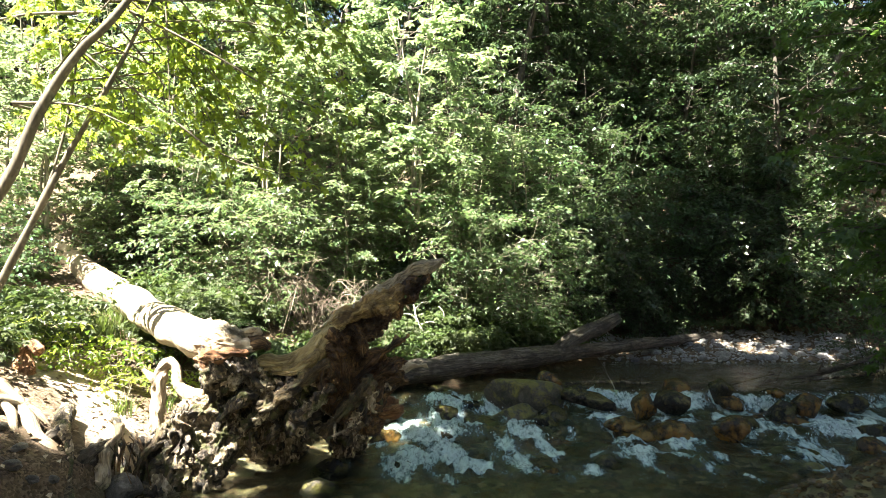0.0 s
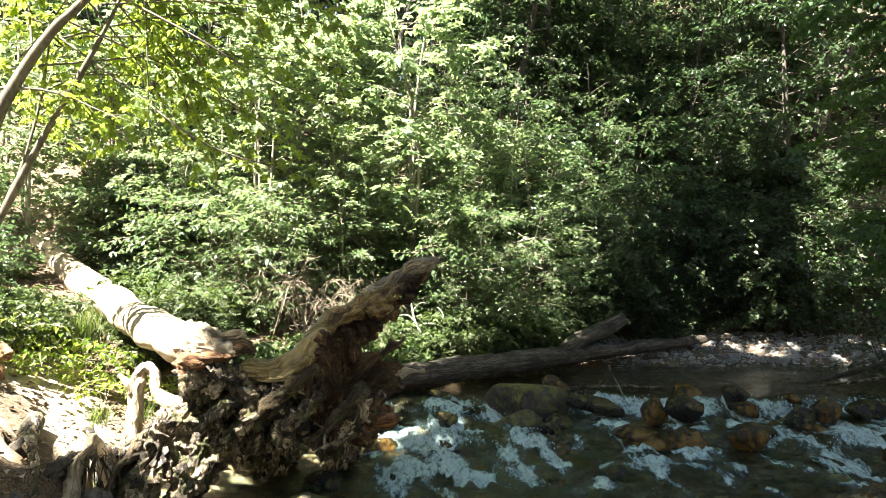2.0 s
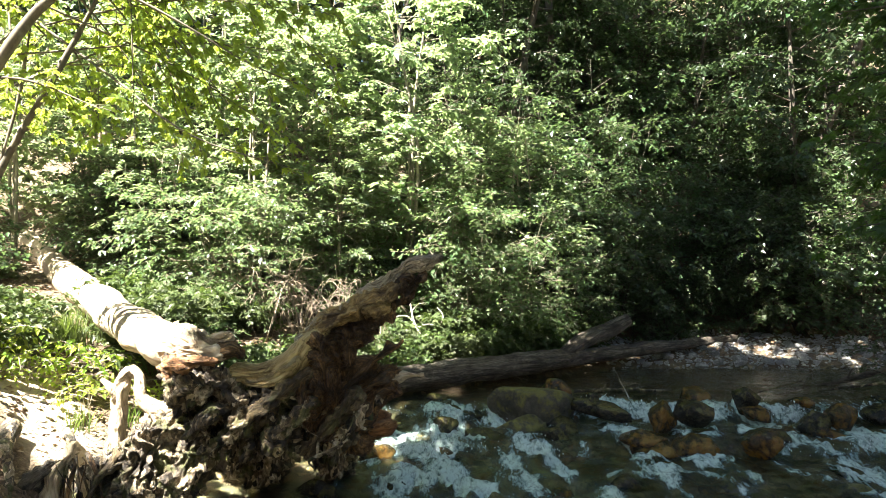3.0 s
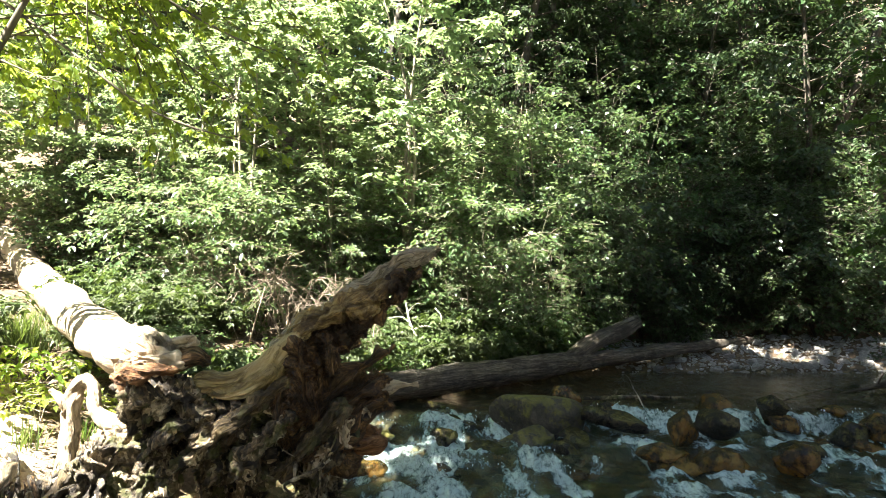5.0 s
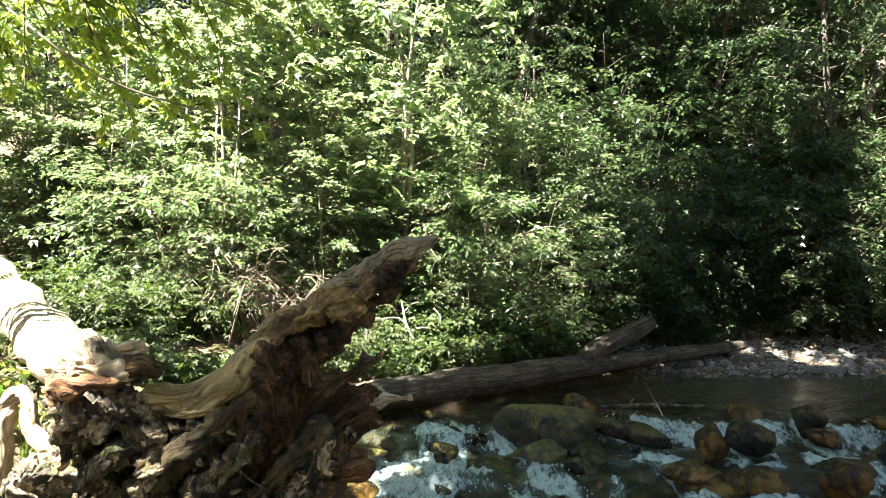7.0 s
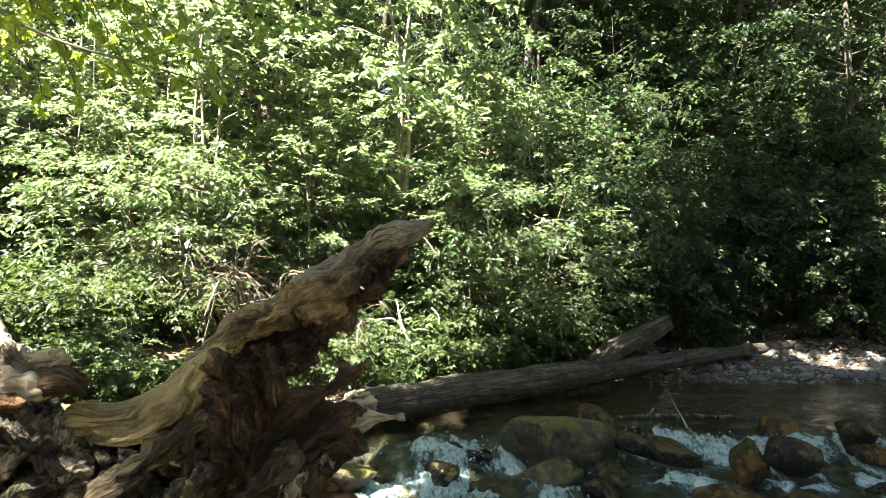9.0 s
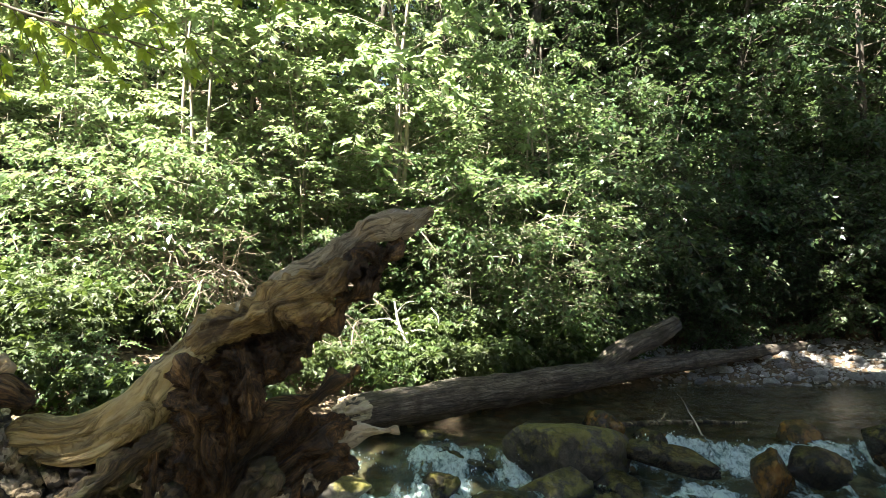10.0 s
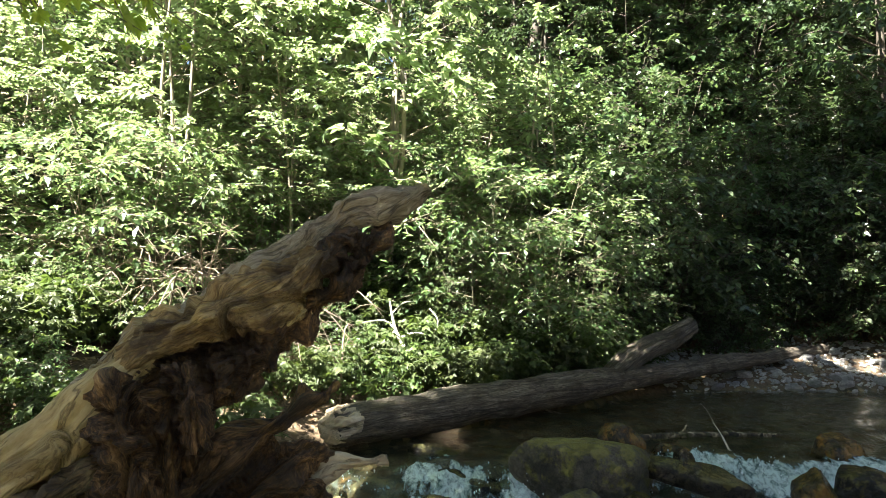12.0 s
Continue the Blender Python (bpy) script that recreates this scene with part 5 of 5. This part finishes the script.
for k in range(30):
    u = rng.random()
    b = np.array([-4.5 + 1.6 * u, 6.6 + rng.uniform(0, 0.9), 3.9 + 2.0 * u])
    ex = rng.uniform(-4.6, -0.9)
    low = float(np.interp(ex, (-5.0, -2.1, -1.4, -0.9), (3.95, 3.15, 3.35, 4.7)))
    e = np.array([ex, rng.uniform(6.7, 8.2), low + 2.2 * rng.random() ** 1.6])
    limbs.append([(*b, 0.012), (*((b + e) / 2 + (0, 0, 0.15)), 0.008), (*e, 0.003)])
limbs.append([(-4.4, 7.0, 4.9, 0.018), (-3.3, 6.9, 4.1, 0.013), (-2.4, 6.8, 3.45, 0.010), (-1.35, 6.7, 3.1, 0.004)])
limbs.append([(-3.4, 6.7, 5.0, 0.018), (-2.6, 6.8, 4.6, 0.013), (-1.9, 6.9, 4.2, 0.009), (-1.2, 6.9, 3.9, 0.004)])
big_limb_tree("leaning_tree", "leaning young tree with yellow-green backlit leaves on the near bank", 6,
              [[(-5.9, 6.3, 1.2, 0.070), (-5.25, 6.45, 2.05, 0.062), (-4.62, 6.6, 3.06, 0.056), (-4.27, 6.6, 3.88, 0.052), (-3.87, 6.6, 4.52, 0.048), (-3.43, 6.6, 5.0, 0.045), (-2.3, 6.8, 6.8, 0.025)],
               [(-5.4, 6.9, 1.0, 0.048), (-5.1, 6.9, 1.5, 0.045), (-4.72, 6.9, 2.26, 0.040), (-4.22, 6.9, 3.3, 0.034), (-3.80, 6.9, 4.08, 0.028), (-3.44, 6.9, 4.8, 0.020), (-3.1, 6.9, 5.6, 0.01)],
               [(-4.36, 6.9, 3.02, 0.020), (-4.2, 6.95, 3.8, 0.016), (-4.12, 7.0, 4.7, 0.010)]],
              limbs, 7, 0.42, 7, 0.085, 5, LEAF_YOUNG, BARK_MID)


def reach(rng, trunk, count, inside, rise):
    """Limbs from the nearest places of a trunk out to places spread over a crown."""
    a = spline(trunk, 40)
    out = []
    while len(out) < count:
        e = np.array([rng.uniform(-8.5, 11), rng.uniform(2.0, 22), 0])
        if not inside(e[0], e[1]):
            continue
        i = int(np.argmin(np.hypot(a[:, 0] - e[0], a[:, 1] - e[1]) + 2.0 * (a[:, 2] < rise[0] - 1.5)))
        b = a[i, :3]
        e += (-4.2, -5.1, 0)
        e[2] = rng.uniform(*rise)
        ln = np.linalg.norm(e - b)
        out.append([(*b, 0.012 + 0.012 * ln), (*((b + e) / 2 + (0, 0, 0.12 * ln)), 0.006 + 0.006 * ln), (*e, 0.005)])
    return out


# unseen tall trees added above the view; their crowns shade the stream
trunk = [(6.4, -1.4, 0.6, 0.26), (6.0, -1.4, 6.0, 0.23), (4.0, -1.2, 11.5, 0.2), (1.0, -0.9, 15.0, 0.15), (-2.7, -1.0, 16.2, 0.09), (-7.8, -2.2, 17.2, 0.02)]
big_limb_tree("overhanging_tree", "unseen tall tree added to shade the stream and root mass", 16, [trunk],
              reach(rng, trunk, 16, lambda x, y: -7.0 < x < -4.9 and 4.1 < y < 4.7, (15.6, 16.6)) + reach(rng, trunk, 60, lambda x, y: -4.2 < x < -2.4 and 4.3 < y < 6.9, (15.6, 17.0)) + reach(rng, trunk, 310, lambda x, y: (-8.5 if y < 3.4 else -6.6 if y < 4.6 else -4.05 if y < 6.5 else -4.2 if y < 8.8 else -3.1) < x < 7 and 2.0 < y < 9.5 and (x < 2.6 or y < 6.2 or rng.random() < 0.4), (15.6, 18.0)), 9, 0.7, 12, 0.27, 3, LEAF_MAPLE, BARK, 0.5)


# limbs of the second unseen crown, added in a band that shades the log
def along_log(x, y):
    return -4.2 < x < 1.4 and abs(y - 9.05 - 0.74 * (x + 2.9)) < 0.6


def over_slope(x, y):
    """The third, unseen crown shades the gravel, the shrubs behind, and the slope in clumps."""
    if math.sin(2.1 * x + 0.7 * y) + math.sin(1.7 * y - 0.9 * x) < -0.8:
        return False
    return (x > 0.3 and 12.4 < y < 15 and rng.random() < 0.75) or (x > 1.6 and y >= 15 and rng.random() < 0.08)


def over_bank(x, y):
    """The second, unseen crown shades the grey log, and the bank in loose clumps."""
    line = 9.5 + 0.72 * (x + 2.9)
    if not -3.4 < x < 9.5 or not 7.5 < y < 13.0:
        return False
    if x < 1.3 and y > line:
        return x > -1.5 and rng.random() < 0.07
    if (y < 10.5 and x < 2.2) or (x < 1.3 and y > line - 2.0):
        return True
    return rng.random() < (0.22 if x < 4 else 0.32)


trunk = [(10.6, 11.3, 0.9, 0.22), (10.2, 10.0, 5.0, 0.2), (7.9, 7.4, 11.0, 0.17), (3.0, 5.2, 15.6, 0.15), (-0.2, 4.4, 17.4, 0.09), (-3.6, 3.9, 18.4, 0.05), (-6.4, 3.5, 19.0, 0.02)]
big_limb_tree("overhanging_tree", "unseen tall maple added to shade the log and bank", 17, [trunk],
              reach(rng, trunk, 60, along_log, (16.6, 19.2)) + reach(rng, trunk, 120, over_bank, (16.6, 19.2)), 9, 0.7, 12, 0.26, 3, LEAF_SHRUB, BARK, 0.5)
trunk = [(12.6, 9.0, 1.0, 0.24), (11.5, 9.4, 6.0, 0.2), (8.0, 10.5, 12.0, 0.17), (4.5, 11.5, 16.0, 0.12), (1.6, 12.8, 18.0, 0.03)]
big_limb_tree("overhanging_tree", "unseen tall tree added to shade the gravel and far slope", 18, [trunk],
              reach(rng, trunk, 52, over_slope, (16.6, 19.2)), 9, 0.7, 12, 0.26, 3, LEAF_SHRUB, BARK, 0.5)
limbs = []
for k in range(34):
    b = np.array([7.3, 8.7, 1.0 + 5.5 * rng.random()])
    az = math.pi + rng.uniform(-1.2, 1.2)
    ln = rng.uniform(1.2, 2.9)
    e = b + np.array([math.cos(az) * ln, math.sin(az) * ln * 0.6, rng.uniform(-0.2, 0.5)])
    limbs.append([(*b, 0.025), (*((b + e) / 2 + (0, 0, 0.15)), 0.016), (*e, 0.006)])
big_limb_tree("bank_maple", "green maple leaning over the shaded far bank", 9, [[(7.6, 8.8, 0.3, 0.12), (7.4, 8.7, 2.5, 0.11), (7.3, 8.7, 5.0, 0.09), (7.0, 9.0, 7.6, 0.03)]],
              limbs, 8, 0.5, 8, 0.12, 5, LEAF_BANK, BARK)

# dead twig thicket, and the bleached forked twig in front of it
rng = np.random.default_rng(12)
thicket = thing("dead_thicket", "tangle of dry grey-brown dead twigs under the shrubs", "dead shrub")
for s in range(95):
    bx, by = rng.normal(-2.45, 0.6), rng.normal(10.95, 0.35)
    b = np.array([bx, by, gz(bx, by) - 0.03])
    az, ln = rng.uniform(0, 6.28), rng.uniform(0.5, 1.35)
    m = b + np.array([0.25 * math.cos(az) + rng.normal(0, 0.14), 0.25 * math.sin(az) - 0.1, 0.70]) * ln
    e = m + np.array([0.45 * math.cos(az), 0.45 * math.sin(az) - 0.1, rng.uniform(-0.5, 0.2)]) * ln
    a = spline([(*b, 0.011), (*m, 0.008), (*e, 0.003)], 9)
    soup = Soup().add(*tube(a[:, :3], a[:, 3], 5))
    for j in range(5):
        i = rng.integers(3, 8)
        d = rng.normal(0, 0.22, 3)
        soup.add(*tube(np.array([a[i, :3], a[i, :3] + d * 0.6, a[i, :3] + d + (0, 0, -0.05)]), [0.004, 0.003, 0.002], 4))
    put_part("dead_stem", soup.mesh("dead_stem", TWIG), thicket)

sprig = thing("bleached_twig", "bleached white forked dead twig among the herbs", "dead twig")
for pts in ([(-0.30, 11.75, 0.75, 0.012), (-0.34, 11.78, 1.12, 0.014), (-0.48, 11.80, 1.42, 0.013), (-0.55, 11.82, 1.75, 0.006)],
            [(-0.47, 11.80, 1.40, 0.011), (-0.62, 11.78, 1.28, 0.008), (-0.80, 11.76, 1.12, 0.004)],
            [(-0.42, 11.79, 1.32, 0.010), (-0.25, 11.78, 1.38, 0.007), (-0.05, 11.80, 1.36, 0.006), (0.02, 11.80, 1.52, 0.005), (-0.08, 11.82, 1.66, 0.004)],
            [(-0.48, 11.80, 1.42, 0.009), (-0.62, 11.82, 1.52, 0.006), (-0.85, 11.84, 1.50, 0.003)],
            [(-0.52, 11.81, 1.60, 0.006), (-0.40, 11.82, 1.72, 0.004), (-0.28, 11.83, 1.74, 0.002)]):
    a = spline(pts, 12)
    put_part("twig", Soup().add(*tube(a[:, :3] - (0.0, 0.15, 0), 1.6 * a[:, 3], 6)).mesh("twig", TWIG_WHITE), sprig)


# ---- the near bank: slabs, tufts, litter ----
for k, (sx, sy, sz, sr, dx) in enumerate([(-3.50, 6.00, 0.06, 0.085, 0.26), (-3.24, 6.12, 0.16, 0.070, 0.05), (-2.98, 6.16, 0.10, 0.055, 0.20), (-4.00, 5.82, 0.22, 0.075, 0.42)]):
    slab = thing("root_slab", "grey split root slab hanging from the bank's edge", "root", group="roots on the bank")
    gnarled("slab_body", [[(sx + dx, sy + 0.28, sz + 0.42, sr * 0.8), (sx + dx * 0.5, sy + 0.10, sz + 0.30, sr), (sx + dx * 0.2, sy, sz + 0.08, sr * 1.05), (sx, sy - 0.04, sz - 0.18, sr * 0.7)]],
            0.011, (WOOD_LOG, WOOD_PALE, WOOD_RIB, WOOD_LOG)[k], slab, "", 0.035, 0.07, 30.0 + k, 16.0, 2.0, tears=0.05, flakes=0.02)
rng = np.random.default_rng(58)
for k in range(26):
    u = rng.random()
    bx, by = -3.2 + 0.75 * u + rng.normal(0, 0.05), 6.15 + 0.95 * u + rng.normal(0, 0.06)
    r = rng.uniform(0.005, 0.016)
    dx, dy, ln = rng.normal(0.05, 0.09), rng.uniform(-0.10, -0.02), rng.uniform(0.2, 0.45)
    root = thing("exposed_root", "dark root hanging from the bank into the pool", "root", group="roots on the bank")
    wood_tube("root_body", [(bx - 0.12, by + 0.16, 0.52, r), (bx, by, 0.50, r), (bx + dx * 0.6, by + dy * 0.7, 0.50 - 0.45 * ln, r * 0.9), (bx + dx, by + dy, 0.50 - ln, r * 0.5)], 16, 8, (WOOD_ROOT, WOOD_ROOT, WOOD_LOG, WOOD_ROT)[k % 4], root, "", r * 0.4, r * 0.6, k, 24, 3)
curl = thing("curled_root", "curled brown root stump on the bank", "root", group="roots on the bank")
gnarled("root_body", [[(-4.35, 6.75, 0.75, 0.09), (-4.48, 6.85, 1.05, 0.09), (-4.55, 6.92, 1.28, 0.08), (-4.45, 6.90, 1.38, 0.07), (-4.34, 6.86, 1.30, 0.06)]], 0.012, WOOD_FRESH, curl, "", 0.02, 0.03, 40.0)


def tuft(x, y, count, tall, seed, label):
    rng = np.random.default_rng(seed)
    ob = thing("grass_tuft", label, "grass", (x, y, gz(x, y) - 0.02), group="grass tufts")
    soup = Soup()
    for _ in range(count):
        az, ln, lean = rng.uniform(0, 6.28), tall * rng.uniform(0.5, 1.1), rng.uniform(0.15, 0.75)
        b = rng.normal(0, tall * 0.22, 2)
        d = np.array([math.cos(az), math.sin(az)])
        pts = np.array([(*(b + d * lean * ln * u ** 1.7), ln * (u - 0.25 * lean * u * u)) for u in (0, 0.35, 0.7, 1.0)])
        w = np.array([-d[1], d[0], 0]) * 0.0045
        v = np.vstack([pts[0] - w, pts[0] + w, pts[1] - w, pts[1] + w, pts[2] - w * 0.7, pts[2] + w * 0.7, pts[3]])
        soup.add(v, [(0, 1, 3, 2), (2, 3, 5, 4)], [(4, 5, 6)])
    put_part("grass_growth", soup.mesh("grass_growth", GRASS, False), ob, kind="stuff")
    return ob


tuft(-4.55, 8.5, 420, 0.55, 1, "tall fresh grass tuft beside the fallen trunk")
tuft(-4.95, 8.15, 320, 0.45, 2, "fresh green grass tuft on the bank")
tuft(-4.2, 8.9, 260, 0.45, 3, "fresh green grass tuft against the fallen trunk")
tuft(-3.55, 7.05, 46, 0.30, 4, "thin grass tuft on the sandy bank")
tuft(-3.2, 7.4, 30, 0.26, 5, "thin grass tuft on the sandy bank")
tuft(-5.4, 7.6, 300, 0.45, 6, "fresh green grass tuft on the bank")
tuft(-5.2, 8.9, 300, 0.5, 7, "fresh green grass tuft behind the bank")
young = [plant("sprig", "small yellow-green leafy sprig on the bank", "plant", 450 + i, 0.45, 0.35, 4, 4, 3, 5, 0.075, 1, LEAF_YOUNG, BARK_PALE, 0.14, 0.3, 0.005, 0.9, group="sprigs on the bank") for i in range(2)]
stand(young[0], -3.62, 7.35, 0.3, 1.0)
stand(young[1], -3.95, 7.7, 1.3, 1.1)
another(young[0], -4.25, 7.35, 2.0, 0.9)
another(young[1], -4.7, 7.5, 2.0, 1.1)
another(young[0], -3.3, 7.75, 4.0, 0.9)
for k, (hx, hy) in enumerate([(-5.0, 7.1), (-5.4, 7.0), (-4.8, 6.5), (-5.3, 6.4), (-5.8, 7.3), (-4.9, 7.9), (-6.2, 9.2), (-5.7, 8.9), (-6.9, 10.6)]):
    another(herb[k % 2], hx, hy, k * 1.3, 0.8 + 0.1 * (k % 4))


def litter(name, label, seed, count, where, size, material, curl=0.35):
    """Dead leaves and bark flakes lying on the ground."""
    rng = np.random.default_rng(seed)
    pts = []
    while len(pts) < count:
        s = where(rng)
        if s is not None:
            pts.append(s)
    p = np.array(pts)
    z = height(p[:, 0], p[:, 1]) + rng.uniform(0.004, 0.03, count)
    pos = np.stack([p[:, 0], p[:, 1], z], 1)
    way = unit(np.stack([rng.normal(size=count), rng.normal(size=count), rng.normal(0, curl, count)], 1))
    nrm = unit(np.array([0, 0, 1.0]) + rng.normal(0, curl, (count, 3)))
    ob = new(name, leaves_mesh(name, pos, way, nrm, size * rng.uniform(0.5, 1.4, count), 1, material, rng, 0.7))
    return tagged(ob, label, "leaf litter", kind="stuff")


k = Nodes("dead_leaf")
LITTER = k.done(k.bsdf(k.ramp(k.island(), [(0.0, (0.06, 0.035, 0.018)), (0.35, (0.15, 0.095, 0.05)), (0.7, (0.27, 0.19, 0.11)), (1.0, (0.48, 0.40, 0.29))]), 0.7))


def near_bank(rng):
    x, y = rng.uniform(-6.5, -2.4), rng.uniform(5.2, 9.5)
    return (x, y) if shore(np.array([x]), np.array([y]))[0] > 0.05 else None


def far_bank(rng):
    x, y = rng.uniform(-8, 10), rng.uniform(8.5, 19)
    d = shore(np.array([x]), np.array([y]))[0]
    return (x, y) if d > 0.1 and not (3.4 < x < 9.5 and d < 1.7) else None


litter("leaf_litter", "dry brown leaves and bark flakes on the sandy bank", 301, 2600, near_bank, 0.055, LITTER)
litter("leaf_litter", "dry brown leaves on the shaded slope", 302, 9000, far_bank, 0.085, LITTER)

def stick(pts, material, label, name="fallen_branch", side=3, seed=0):
    rng = np.random.default_rng(seed)
    ob = thing(name, label, "branch", group="fallen branches")
    wood_tube("branch_body", pts, 8 * len(pts), 9, material, ob, "", pts[0][3] * 0.2, pts[0][3] * 0.4, seed, 30, 3)
    a = spline(pts, 20)
    for j in range(side):
        i = rng.integers(4, 18)
        d = rng.normal(0, 1, 3) * (0.22, 0.16, 0.14) + (0, 0, 0.08)
        put_part("twig", Soup().add(*tube(spline([a[i, :3], a[i, :3] + d * 0.6 + (0, 0, 0.03), a[i, :3] + d], 6), np.linspace(a[i, 3] * 0.5, 0.002, 6), 5)).mesh("twig", material), ob)
    return ob


stick([(1.75, 10.5, 0.40, 0.03), (2.4, 10.6, 0.43, 0.035), (3.0, 10.65, 0.42, 0.03), (3.5, 10.7, 0.40, 0.02)], WOOD_ROOT, "dark wet branch lying in the upper pool", seed=1)
stick([(7.6, 11.0, 0.85, 0.05), (6.7, 10.9, 0.62, 0.045), (5.9, 10.7, 0.50, 0.03), (5.2, 10.5, 0.42, 0.015)], WOOD_LOG, "grey dead branch reaching from the shaded bank into the water", side=6, seed=2)
stick([(7.4, 10.2, 0.7, 0.03), (6.5, 10.2, 0.60, 0.025), (5.6, 10.3, 0.46, 0.012)], WOOD_ROOT, "thin dark branch over the water's edge", side=5, seed=3)
stick([(2.75, 10.15, 0.34, 0.008), (2.68, 10.2, 0.52, 0.007), (2.6, 10.25, 0.66, 0.003)], TWIG_WHITE, "thin pale twig standing in the water", side=1, seed=4)
stick([(4.2, 9.9, 0.42, 0.012), (4.7, 9.95, 0.55, 0.01), (5.2, 10.0, 0.66, 0.005)], WOOD_ROOT, "thin dark branch lying over the stones", side=2, seed=5)
rng = np.random.default_rng(64)
for k in range(16):
    x0, y0 = rng.uniform(-1.6, 1.4), rng.uniform(10.9, 12.3)
    if shore(np.array([x0]), np.array([y0]))[0] < 0.2:
        continue
    az, ln = rng.uniform(-0.6, 0.9), rng.uniform(0.5, 1.2)
    p = [(x0 + ln * u * math.cos(az), y0 + 0.5 * ln * u * math.sin(az), gz(x0 + ln * u * math.cos(az), y0 + 0.5 * ln * u * math.sin(az)) + 0.03 + 0.18 * u * rng.random(), 0.014 * (1.1 - u)) for u in (0, 0.4, 0.7, 1.0)]
    stick(p, TWIG, "dry grey stick among the herbs", "dry_stick", 2, 10 + k)
